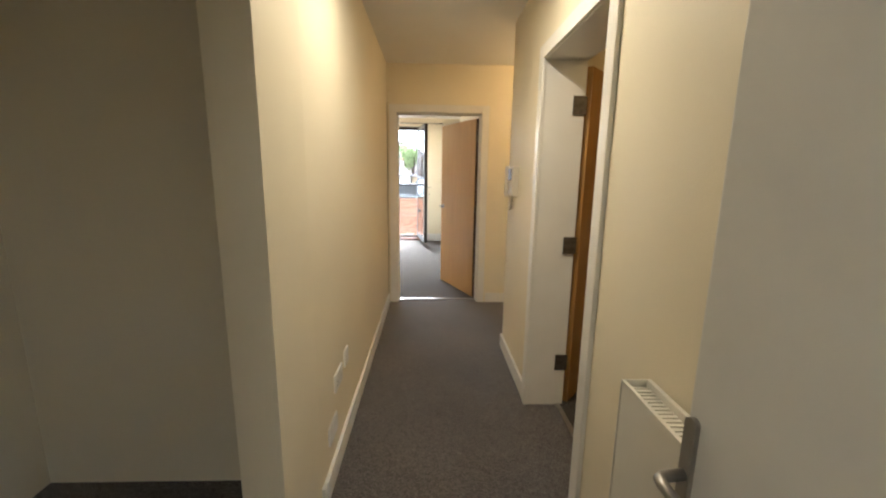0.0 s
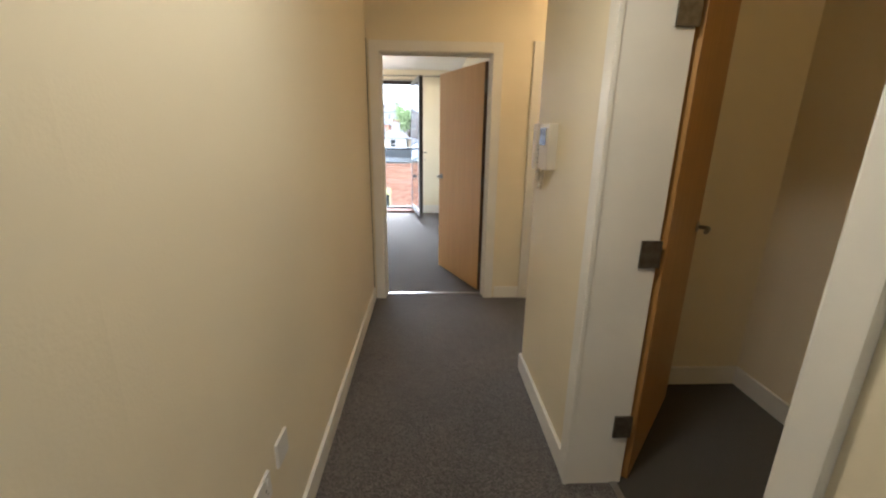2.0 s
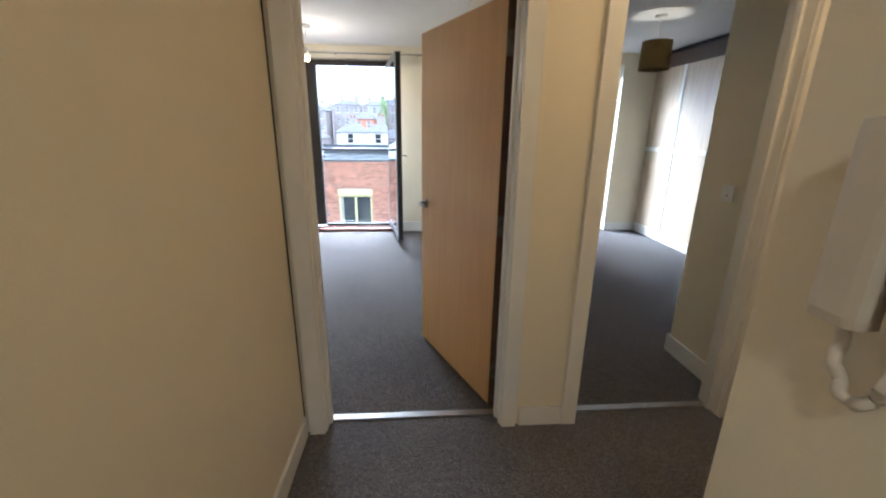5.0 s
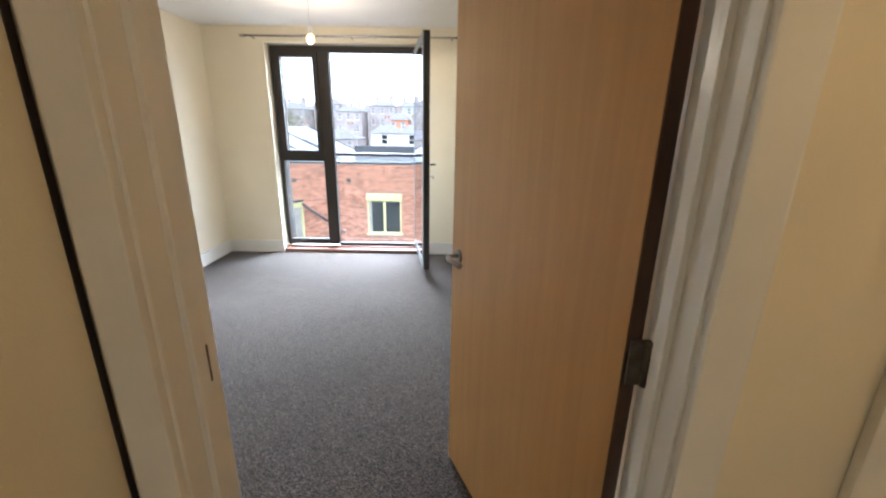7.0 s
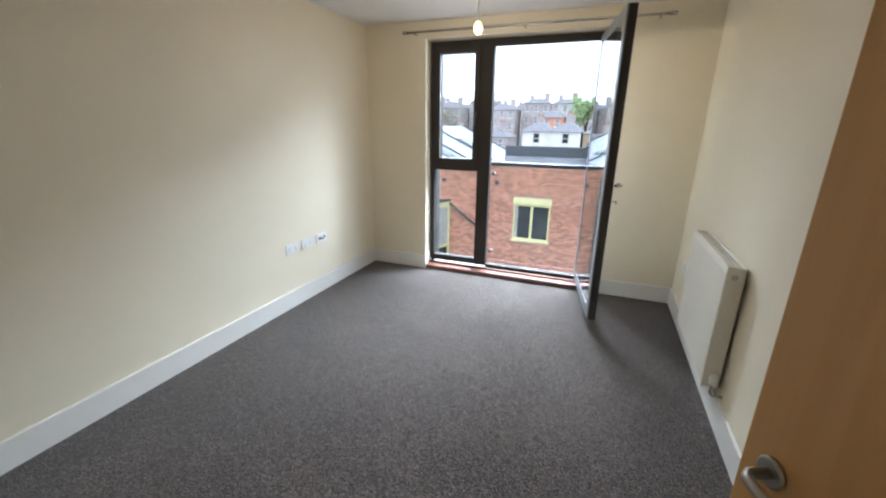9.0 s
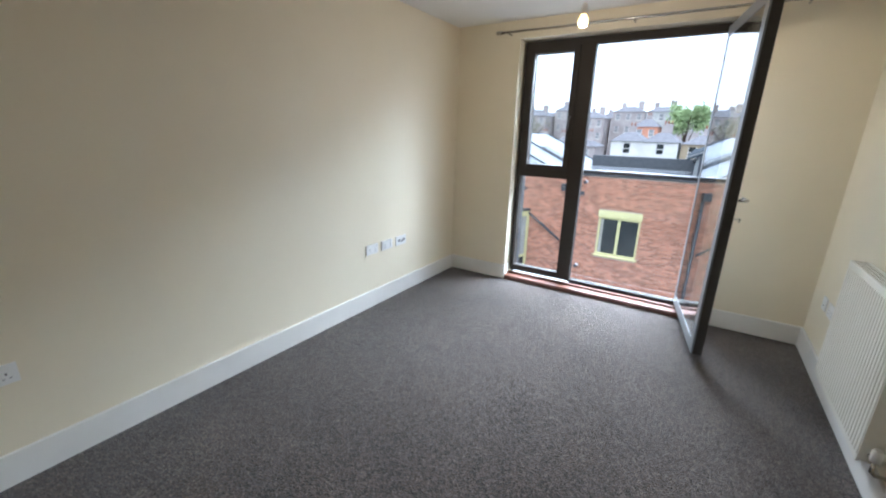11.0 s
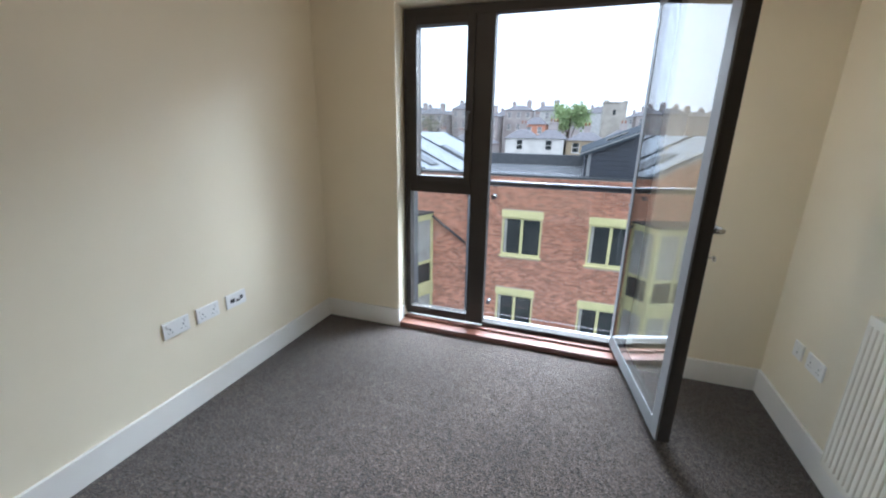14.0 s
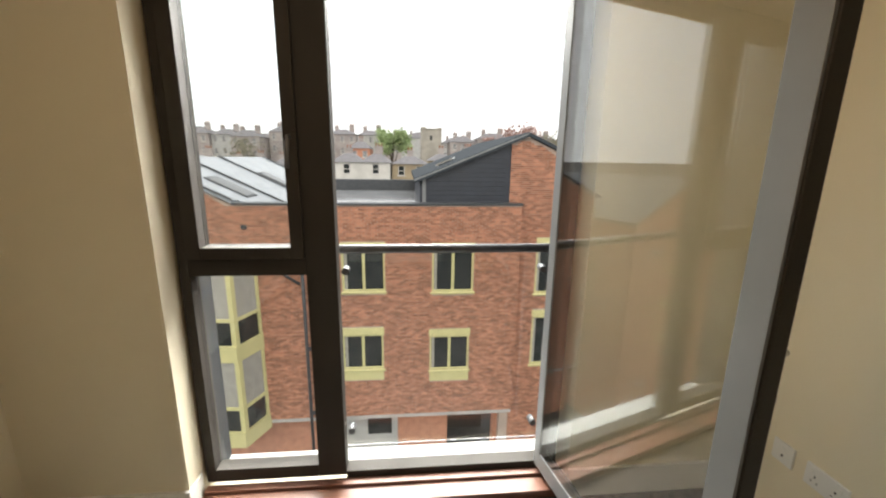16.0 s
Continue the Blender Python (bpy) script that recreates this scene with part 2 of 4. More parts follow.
def tube(points, radius, sides=10, caps=True):
    """A round bar along points."""
    bm = bmesh.new()
    pts = [Vector(p) for p in points]
    rings = []
    for i, p in enumerate(pts):
        d = (pts[min(i + 1, len(pts) - 1)] - pts[max(i - 1, 0)]).normalized()
        ref = Vector((0, 0, 1)) if abs(d.z) < 0.9 else Vector((1, 0, 0))
        u = d.cross(ref).normalized()
        v = d.cross(u)
        rings.append([bm.verts.new(p + radius * (math.cos(a) * u + math.sin(a) * v)) for a in [2 * math.pi * k / sides for k in range(sides)]])
    for a, b in zip(rings, rings[1:]):
        for k in range(sides):
            bm.faces.new((a[k], a[(k + 1) % sides], b[(k + 1) % sides], b[k]))
    if caps:
        bm.faces.new(rings[0][::-1])
        bm.faces.new(rings[-1])
    bmesh.ops.recalc_face_normals(bm, faces=bm.faces[:])
    for f in bm.faces:
        f.smooth = len(f.verts) == 4
    return bm


def turned(profile, sides=24):
    """A lathe shape round z from (radius, height) pairs."""
    bm = bmesh.new()
    rings = [[bm.verts.new((r * math.cos(2 * math.pi * k / sides), r * math.sin(2 * math.pi * k / sides), z)) for k in range(sides)] for r, z in profile]
    for a, b in zip(rings, rings[1:]):
        for k in range(sides):
            f = bm.faces.new((a[k], a[(k + 1) % sides], b[(k + 1) % sides], b[k]))
            f.smooth = True
    bm.faces.new(rings[0][::-1])
    bm.faces.new(rings[-1])
    bmesh.ops.recalc_face_normals(bm, faces=bm.faces[:])
    return bm


def solid(points, faces):
    bm = bmesh.new()
    vs = [bm.verts.new(p) for p in points]
    for f in faces:
        bm.faces.new([vs[i] for i in f])
    bmesh.ops.recalc_face_normals(bm, faces=bm.faces[:])
    return bm


def prism(outline, axis, a, b):
    """Extrudes a 2D outline along axis from a to b. axis x: outline in (y, z); y: (x, z); z: (x, y)."""
    put3 = {"x": lambda p, t: (t, p[0], p[1]), "y": lambda p, t: (p[0], t, p[1]), "z": lambda p, t: (p[0], p[1], t)}[axis]
    n = len(outline)
    pts = [put3(p, a) for p in outline] + [put3(p, b) for p in outline]
    return solid(pts, [tuple(range(n)), tuple(range(n, 2 * n))] + [(i, (i + 1) % n, n + (i + 1) % n, n + i) for i in range(n)])


def part(name, bm, mat, parent=None, label=""):
    me = bpy.data.meshes.new(name)
    bm.to_mesh(me)
    bm.free()
    me.materials.append(mat)
    ob = new(name, me)
    if parent is not None:
        ob.parent = parent
    if label:
        ob["label"] = label
    return ob


def structure(name, bm, mat, label, category):
    return tagged(part(name, bm, mat), label, category, kind="structure")


def thing(name, label, category, group="", place=None):
    ob = new(name)
    ob.empty_display_size = 0.1
    if place is not None:
        ob.matrix_world = place
    return tagged(ob, label, category, group)


# ---- the flat: walls, floors, ceiling ----
H = 2.49
WALL_LABEL = "plain magnolia painted plaster wall"
structure("floor_hall", boxes((-1.4, 2.6, -0.6, 5.09, -0.2, 0)), M_HALL, "dark grey-brown short pile hall carpet", "floor")
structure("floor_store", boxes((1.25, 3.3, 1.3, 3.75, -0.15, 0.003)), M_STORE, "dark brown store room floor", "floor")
structure("floor_bedroom", boxes((-2.2, 1.1, 5.094, 9.108, -0.2, 0.002)), M_CARPET, "flecked brown-grey loop pile bedroom carpet", "floor")
structure("floor_lounge", boxes((1.104, 4.9, 5.094, 9.388, -0.2, 0.002)), M_CARPET, "flecked brown-grey carpet of the next room", "floor")
structure("ceiling", boxes((-2.3, 5.0, -0.7, 9.488, H, H + 0.2)), M_CEIL, "flat white painted ceiling", "ceiling")

structure("wall_hall_left", prism([(0, 5.0), (0, 2.2), (-0.02, 1.87), (-0.19, 1.935), (-0.19, 5.0)], "z", 0, H), M_WALL, WALL_LABEL, "wall")
structure("wall_hall_end", prism([(-2.2, 0), (0.06, 0), (0.06, 2.065), (1.018, 2.065), (1.018, 0), (1.335, 0), (1.335, 2.065), (2.2, 2.065), (2.2, 0), (4.9, 0), (4.9, H), (-2.2, H)], "y", 5.0, 5.13), M_WALL, WALL_LABEL + " with two doorways", "wall")
structure("wall_hall_right", prism([(-0.3, 0), (2.135, 0), (2.135, 2.05), (3.015, 2.05), (3.015, 0), (3.84, 0), (3.84, H), (-0.3, H)], "x", 1.055, 1.28), M_WALL, WALL_LABEL + " with the store doorway", "wall")
structure("wall_store_back", boxes((1.28, 2.305, 3.67, 3.84, 0, H)), M_WALL, WALL_LABEL + " of the store room", "wall")
structure("wall_store_corner", boxes((2.305, 3.3, 3.20, 3.84, 0, H)), M_WALL, WALL_LABEL + " of the store room", "wall")
structure("wall_store_side", boxes((3.2, 3.3, 1.3, 3.2, 0, H)), M_WALL, WALL_LABEL + " of the store room", "wall")
structure("wall_store_front", boxes((1.28, 3.2, 1.3, 1.42, 0, H)), M_WALL, WALL_LABEL + " of the store room", "wall")
structure("wall_lobby_right", boxes((2.5, 2.6, 3.84, 5.0, 0, H)), M_WALL, WALL_LABEL, "wall")
structure("wall_entrance", boxes((-1.4, 0.12, 0.25, 0.40, 0, H), (0.99, 1.055, 0.25, 0.40, 0, H), (0.12, 0.99, 0.251, 0.399, 2.06, H), (-1.4, 1.06, -0.7, -0.6, 0, H), (-1.4, -1.3, -0.6, 0.25, 0, H)), M_WALL, WALL_LABEL + " with the entrance doorway", "wall")
structure("wall_recess", boxes((-1.4, -1.28, 0.40, 2.5, 0, H), (-1.28, -0.19, 2.38, 2.5, 0, H)), M_WALL, WALL_LABEL + " of an unlit recess", "wall")
structure("wall_bedroom_left", boxes((-2.2, -2.068, 5.13, 9.088, 0, H)), M_WALL, WALL_LABEL, "wall")
structure("wall_partition", boxes((1.042, 1.16, 5.13, 9.088, 0, H)), M_WALL, WALL_LABEL + " between the two rooms", "wall")
structure("wall_window", boxes((-2.2, -1.42, 9.088, 9.448, 0, H), (0.31, 2.2, 9.088, 9.448, 0, H), (3.45, 4.9, 9.088, 9.448, 0, H), (-1.42, 0.31, 9.089, 9.447, 2.335, H), (2.2, 3.45, 9.089, 9.447, 2.335, H), (-1.42, 0.31, 9.118, 9.447, -0.2, 0.02), (2.2, 3.45, 9.118, 9.447, -0.2, 0.02), bevel=0.003), M_WALL, WALL_LABEL + " with deep window openings", "wall")
for name, s in (("wall_lounge_return", (2.30, 2.42, 5.13, 5.66, 0, H)), ("wall_lounge_back", (2.42, 4.9, 5.54, 5.66, 0, H)), ("wall_lounge_side", (4.78, 4.9, 5.66, 9.088, 0, H))):
    structure(name, boxes(s), M_WALL, WALL_LABEL + " of the next room", "wall")


def skirting(name, runs, high=0.115):
    """Skirting boards with a rounded top edge; runs of (x0, x1, y0, y1)."""
    b = thing(name, "white gloss painted timber skirting board", "skirting board")
    b["kind"] = "structure"
    for x0, x1, y0, y1 in runs:
        part("skirting_length", boxes((x0, x1, y0, y1, 0.0, high), bevel=0.004), M_TRIM, b)
    return b


T = 0.016
skirting("baseboard_hall", [(0, T, 2.2, 4.98), (1.055 - T, 1.055, 2.99 + 0.06, 3.84), (1.055 - T, 2.5, 3.84, 3.84 + T), (1.068, 1.287, 5.0 - T, 5.0), (1.055 - T, 1.055, 0.3, 2.06)], 0.105)
skirting("baseboard_store", [(1.32, 2.305, 3.67 - T, 3.67), (2.305 - T, 2.305, 3.2 - T, 3.67 - T), (2.305, 3.2, 3.2 - T, 3.2)], 0.115)
skirting("baseboard_bedroom", [(-2.068, -2.068 + T, 5.13, 9.088 - T), (-2.068, -1.42, 9.088 - T, 9.088), (-1.42 - 0.0, -1.42 + T, 9.088 - T, 9.188), (0.31, 1.042 - T, 9.088 - T, 9.088), (1.042 - T, 1.042, 5.2, 9.088), (-2.03, 0.0, 5.13, 5.13 + T)], 0.15)
skirting("baseboard_lounge", [(2.30 - T, 2.30, 5.13, 5.66), (2.30 - T, 4.78, 5.66, 5.66 + T), (3.45, 4.78, 9.088 - T, 9.088), (1.16, 2.2, 9.088 - T, 9.088)], 0.12)


# ---- doors ----
def lever_handle(parent, x, y, z, side, mirror=1):
    """A round rose and a bent lever on a door face; side: -1 or 1 in y; mirror: the way the lever points in x."""
    rose = turned([(0.026, 0), (0.026, 0.006), (0.022, 0.009)], 20)
    bmesh.ops.transform(rose, matrix=Matrix.Translation((x, y, z)) @ Matrix.Rotation(radians(-90 * side), 4, "X"), verts=rose.verts)
    part("handle_rose", rose, M_SATIN, parent, "satin chrome rose")
    part("lever", tube([(x, y, z), (x, y + side * 0.04, z), (x + mirror * 0.008, y + side * 0.05, z), (x + mirror * 0.03, y + side * 0.054, z), (x + mirror * 0.115, y + side * 0.052, z)], 0.0095, 12), M_SATIN, parent, "satin chrome lever")


def hinge(parent, x, y, z, mat=None):
    bm = boxes((x - 0.034, x + 0.034, y - 0.003, y + 0.003, z - 0.05, z + 0.05), bevel=0.001)
    b2 = tube([(x, y - 0.006, z - 0.05), (x, y - 0.006, z + 0.05)], 0.007)
    me = bpy.data.meshes.new("knuckle")
    b2.to_mesh(me)
    b2.free()
    bm.from_mesh(me)
    part("hinge", bm, mat or M_HINGE, parent, "steel butt hinge")


def flush_door(name, label, hinge_at, turn, wide, mat, high=1.99, thick=0.042, handle_z=1.0, edge=None):
    """A flush leaf whose local x runs from the hinge to the free edge; local y is its thickness."""
    d = thing(name, label, "door", place=pose(*hinge_at, 0, 0, turn))
    part("leaf", boxes((0.003, wide, -thick / 2, thick / 2, 0.012, high), bevel=0.002), mat, d)
    part("edge_lipping", boxes((-0.001, 0.0025, -thick / 2 + 0.001, thick / 2 - 0.001, 0.012, high)), edge or M_EDGE, d, "dark timber edge of the leaf")
    lever_handle(d, wide - 0.06, thick / 2, handle_z, 1, -1)
    lever_handle(d, wide - 0.06, -thick / 2, handle_z, -1, -1)
    part("latch_plate", boxes((wide - 0.001, wide + 0.0015, -0.012, 0.012, handle_z - 0.07, handle_z + 0.07)), M_CHROME, d, "satin steel latch plate")
    return d


def door_frame(name, x0, x1, y0, y1, head, label, arch=0.075):
    """A lining with stops, and architraves on both faces, round an opening across y. x0, x1: clear width."""
    f = thing(name, label, "door frame")
    f["kind"] = "structure"
    s = 0.034
    part("jamb", boxes((x0 - s, x0, y0, y1, 0, head + s), bevel=0.002), M_TRIM, f)
    part("jamb", boxes((x1, x1 + s, y0, y1, 0, head + s), bevel=0.002), M_TRIM, f)
    part("head", boxes((x0, x1, y0, y1, head, head + s), bevel=0.002), M_TRIM, f)
    ys = y0 + 0.055
    part("door_stop", boxes((x0, x0 + 0.013, ys, ys + 0.034, 0, head), bevel=0.002), M_TRIM, f)
    part("door_stop", boxes((x1 - 0.013, x1, ys, ys + 0.034, 0, head), bevel=0.002), M_TRIM, f)
    part("door_stop", boxes((x0 + 0.013, x1 - 0.013, ys, ys + 0.034, head - 0.013, head), bevel=0.002), M_TRIM, f)
    for ya, yb in ((y0 - 0.019, y0 + 0.001), (y1 - 0.001, y1 + 0.017)):
        part("architrave", boxes((x0 - 0.006 - arch, x0 - 0.006, ya, yb, 0, head + 0.006 + arch), bevel=0.005), M_TRIM, f)
        part("architrave", boxes((x1 + 0.006, x1 + 0.006 + arch, ya, yb, 0, head + 0.006 + arch), bevel=0.005), M_TRIM, f)
        part("architrave", boxes((x0 - 0.006, x1 + 0.006, ya, yb, head + 0.006, head + 0.006 + arch), bevel=0.005), M_TRIM, f)
    return f


bed_frame = door_frame("door_frame_bedroom", 0.104, 0.970, 4.998, 5.132, 2.015, "white gloss painted bedroom door frame with architrave")
for z in (0.24, 1.02, 1.80):
    hinge(bed_frame, 0.967, 5.120, z)
part("strike_plate", boxes((0.1035, 0.1055, 5.085, 5.11, 0.97, 1.05), bevel=0.0005), M_HINGE, bed_frame, "steel strike plate")
part("shadow_gap", boxes((0.0005, 0.0028, 4.985, 4.997, 0.105, 2.11)), M_GAP, bed_frame, "dark open joint beside the architrave")
flush_door("door_bedroom", "pale beech veneer flush bedroom door standing open", (0.957, 5.153, 0), 180 - 66.3, 0.85, M_BEECH)
lounge_frame = door_frame("door_frame_lounge", 1.37, 2.15, 4.998, 5.132, 2.03, "white gloss painted door frame of the next room")
part("threshold_strip", boxes((0.104, 0.970, 5.072, 5.112, 0.0, 0.008), bevel=0.002), M_SATIN, bed_frame, "silver metal threshold strip")
part("threshold_strip", boxes((1.37, 2.15, 5.072, 5.112, 0.0, 0.008), bevel=0.002), M_SATIN, lounge_frame, "silver metal threshold strip")

# store doorway in the right hall wall: clear opening across y
sf = thing("door_frame_store", "white gloss painted deep door frame of the store", "door frame")
sf["kind"] = "structure"
part("jamb", boxes((1.053, 1.282, 2.98, 3.016, 0, 2.05), bevel=0.002), M_TRIM, sf)
part("jamb", boxes((1.053, 1.282, 2.134, 2.17, 0, 2.05), bevel=0.002), M_TRIM, sf)
part("head", boxes((1.053, 1.282, 2.17, 2.98, 2.015, 2.05), bevel=0.002), M_TRIM, sf)
part("architrave", boxes((1.036, 1.056, 2.975, 3.045, 0, 2.09), bevel=0.005), M_TRIM, sf)
part("architrave", boxes((1.036, 1.056, 2.105, 2.175, 0, 2.09), bevel=0.005), M_TRIM, sf)
part("architrave", boxes((1.036, 1.056, 2.175, 2.975, 2.02, 2.09), bevel=0.005), M_TRIM, sf)
part("threshold_strip", boxes((1.235, 1.265, 2.17, 2.98, 0.0, 0.008), bevel=0.002), M_SATIN, sf, "silver metal threshold strip")
for z in (0.285, 1.012, 1.785):
    b = boxes((1.216, 1.290, 2.972, 2.9795, z - 0.05, z + 0.05), bevel=0.001)
    part("hinge", b, M_HINGE, sf, "steel butt hinge")
flush_door("door_store", "orange-brown oak veneer flush store door standing open", (1.30, 3.0, 0), 48, 0.73, M_STORE_DOOR, edge=M_STORE_DOOR)

# entrance door
ed = thing("door_entrance", "white painted flush entrance door standing open", "door", place=pose(0.988, 0.474, 0, 0, 0, 97))
part("leaf", boxes((0.0, 0.84, -0.022, 0.022, 0.01, 2.03), bevel=0.003), M_TRIM, ed)
PW, PC = 0.0115, 0.8265
plate = bmesh.new()
arc = [(PC + PW * math.cos(math.pi * i / 10), 1.03 + PW * math.sin(math.pi * i / 10)) for i in range(11)] + [(PC - PW * math.cos(math.pi * i / 10), 0.865 - PW * math.sin(math.pi * i / 10)) for i in range(11)]
pf = plate.faces.new([plate.verts.new((x, 0.0225, z)) for x, z in arc])
ex = bmesh.ops.extrude_face_region(plate, geom=[pf])
bmesh.ops.translate(plate, verts=[v for v in ex["geom"] if isinstance(v, bmesh.types.BMVert)], vec=(0, 0.009, 0))
bmesh.ops.recalc_face_normals(plate, faces=plate.faces)
part("backplate", plate, M_SATIN, ed, "satin steel rounded back plate")
part("lever", tube([(PC, 0.03, 0.94), (PC, 0.068, 0.94), (PC - 0.004, 0.076, 0.94), (PC - 0.013, 0.079, 0.939), (0.72, 0.078, 0.928)], 0.0095, 14), M_SATIN, ed, "satin steel lever")


# ---- radiators ----
def radiator(name, label, x, y0, y1, z0, z1, fluted=True):
    """A double panel radiator on a wall that faces -x; x is its front face."""
    r = thing(name, label, "radiator", place=pose(x, y0, z0))
    L, Hh, D = y1 - y0, z1 - z0, 0.085
    if fluted:
        n = int(L / 0.030)
        w = L / n
        wave = [(0.014, 0.0)]
        for i in range(n):
            c = i * w
            wave += [(0.0065, c + 0.0008), (0.0065, c + 0.003), (0.0018, c + 0.0065), (0.001, c + 0.009), (0.001, c + w - 0.009), (0.0018, c + w - 0.0065), (0.0065, c + w - 0.003), (0.0065, c + w - 0.0008)]
        bm = prism(wave + [(0.014, L)], "z", 0.03, Hh - 0.03)
        part("panel_edge", boxes((0.004, 0.0135, 0, L, 0, 0.031), bevel=0.003), M_RAD, r)
        part("panel_edge", boxes((0.004, 0.0135, 0, L, Hh - 0.031, Hh), bevel=0.003), M_RAD, r)
    else:
        bm = boxes((0.006, 0.014, 0, L, 0, Hh), bevel=0.003)
    part("front_panel", bm, M_RAD, r)
    part("back_panel", boxes((D - 0.012, D - 0.004, 0, L, 0, Hh), bevel=0.003), M_RAD, r)
    part("side_panel", boxes((0.004, D, -0.004, 0.0, 0.01, Hh + 0.004), bevel=0.001), M_RAD, r)
    part("side_panel", boxes((0.004, D, L, L + 0.004, 0.01, Hh + 0.004), bevel=0.001), M_RAD, r)
    rim = boxes((0.004, 0.014, 0, L, Hh, Hh + 0.005), (D - 0.012, D, 0, L, Hh, Hh + 0.005))
    part("top_rim", rim, M_RAD, r)
    if fluted:
        g = bmesh.new()
        k = int(L / 0.02)
        for i in range(k):
            c = (i + 0.5) * L / k
            bx(g, 0.014, D - 0.012, c - 0.0035, c + 0.0035, Hh - 0.006, Hh + 0.001)
        bx(g, 0.03, 0.036, 0, L, Hh - 0.007, Hh)
        bx(g, 0.05, 0.056, 0, L, Hh - 0.007, Hh)
        part("top_grille", g, M_RAD, r, "slotted top grille")
    else:
        g = bmesh.new()
        k = int(L / 0.016)
        for i in range(k):
            c = (i + 0.5) * L / k
            bx(g, 0.014, D - 0.012, c - 0.0045, c + 0.0045, Hh - 0.018, Hh - 0.014)
        bx(g, 0.014, D - 0.012, 0, L, Hh - 0.034, Hh - 0.031)
        part("top_grille", g, M_RAD, r, "recessed slotted top grille")
    bl = turned([(0.013, 0), (0.013, 0.006), (0.008, 0.007), (0.008, 0.004)], 16)
    bmesh.ops.transform(bl, matrix=Matrix.Translation((D / 2, -0.004, Hh - 0.045)) @ Matrix.Rotation(radians(90), 4, "X"), verts=bl.verts)
    part("bleed_valve", bl, M_CHROME, r, "chrome bleed plug")
    part("valve_body", tube([(D / 2, -0.003, 0.045), (D / 2, -0.045, 0.045)], 0.012), M_CHROME, r, "chrome valve body")
    vh = turned([(0.017, 0), (0.019, 0.01), (0.019, 0.045), (0.014, 0.055)], 16)
    bmesh.ops.transform(vh, matrix=Matrix.Translation((D / 2, -0.045, 0.05)), verts=vh.verts)
    part("valve_head", vh, M_PLASTIC, r, "white plastic valve head")
    part("pipe", tube([(D / 2, -0.045, 0.045), (D / 2, -0.045, 0.0), (D / 2 + 0.015, -0.045, -0.015), (1.05 - x, -0.045, -0.015)], 0.0075), M_CHROME, r, "short chrome feed pipe into the wall")
    for c in (0.12, L - 0.12):
        part("bracket", boxes((D - 0.004, 1.055 - x, c - 0.015, c + 0.015, 0.05, Hh - 0.05)), M_RAD, r)
    return r


radiator("radiator", "white enamelled double panel bedroom radiator on the wall", 0.942, 7.428, 8.218, 0.20, 0.885)
radiator("radiator", "white enamelled double panel hall radiator behind the entrance door", 0.957, 0.96, 1.705, 0.25, 0.872, False)


# ---- sockets and switches ----
def wall_plate(label, category, place, wide, kind, group="wall sockets"):
    """A moulded plate whose local x runs along the wall, z up, and -y out of the wall."""
    p = thing("wall_socket" if kind != "blank" else "wall_plate", label, category, group, place)
    part("plate", boxes((-wide / 2, wide / 2, -0.010, 0.0, -0.043, 0.043), bevel=0.003), M_PLASTIC, p)
    if kind == "double":
        for c in (-0.036, 0.036):
            part("rocker", boxes((c - 0.02 if c < 0 else c + 0.008, c - 0.008 if c < 0 else c + 0.02, -0.013, -0.0095, 0.012, 0.030), bevel=0.001), M_PLASTIC, p)
            part("pin_holes", boxes((c - 0.003, c + 0.003, -0.0104, -0.0095, -0.002, 0.007), (c - 0.014, c - 0.007, -0.0104, -0.0095, -0.020, -0.016), (c + 0.007, c + 0.014, -0.0104, -0.0095, -0.020, -0.016)), M_BLACK, p, "dark pin slots")
    elif kind == "single":
        part("rocker", boxes((-0.008, 0.008, -0.013, -0.0095, 0.008, 0.026), bevel=0.001), M_PLASTIC, p)
        part("pin_holes", boxes((-0.004, 0.004, -0.0104, -0.0095, -0.016, -0.006)), M_BLACK, p, "dark slot")
    elif kind == "media":
        part("media_sockets", boxes((-0.045, -0.015, -0.0125, -0.0095, -0.012, 0.012), (-0.004, 0.02, -0.0125, -0.0095, -0.016, 0.0), (0.026, 0.048, -0.0125, -0.0095, -0.008, 0.014), bevel=0.001), M_BLACK, p, "black aerial and data sockets")
    return p


LEFT = 90
for y in (7.745, 7.937):
    wall_plate("white plastic double power socket on the bedroom wall", "socket", pose(-2.068, y, 0.52, 0, 0, LEFT), 0.146, "double")
wall_plate("white plastic aerial and data plate with black sockets", "media plate", pose(-2.068, 8.137, 0.52, 0, 0, LEFT), 0.146, "media", "media plates")
wall_plate("white plastic double power socket low on the bedroom wall", "socket", pose(-2.068, 5.52, 0.50, 0, 0, LEFT), 0.146, "double")
wall_plate("white plastic fused switch beside a socket", "switch", pose(1.042, 8.765, 0.458, 0, 0, -90), 0.086, "single")
wall_plate("white plastic double power socket beside the radiator", "socket", pose(1.042, 8.60, 0.458, 0, 0, -90), 0.146, "double")
wall_plate("white plastic double power socket on the hall wall", "socket", pose(0, 2.535, 0.432, 0, 0, LEFT), 0.146, "double")
wall_plate("white plastic telephone plate beside a hall socket", "telephone plate", pose(0, 2.715, 0.455, 0, 0, LEFT), 0.086, "blank", "telephone plates")
wall_plate("white plastic blank plate low on the hall wall", "wall plate", pose(0, 2.40, 0.25, 0, 0, LEFT), 0.146, "blank", "telephone plates")
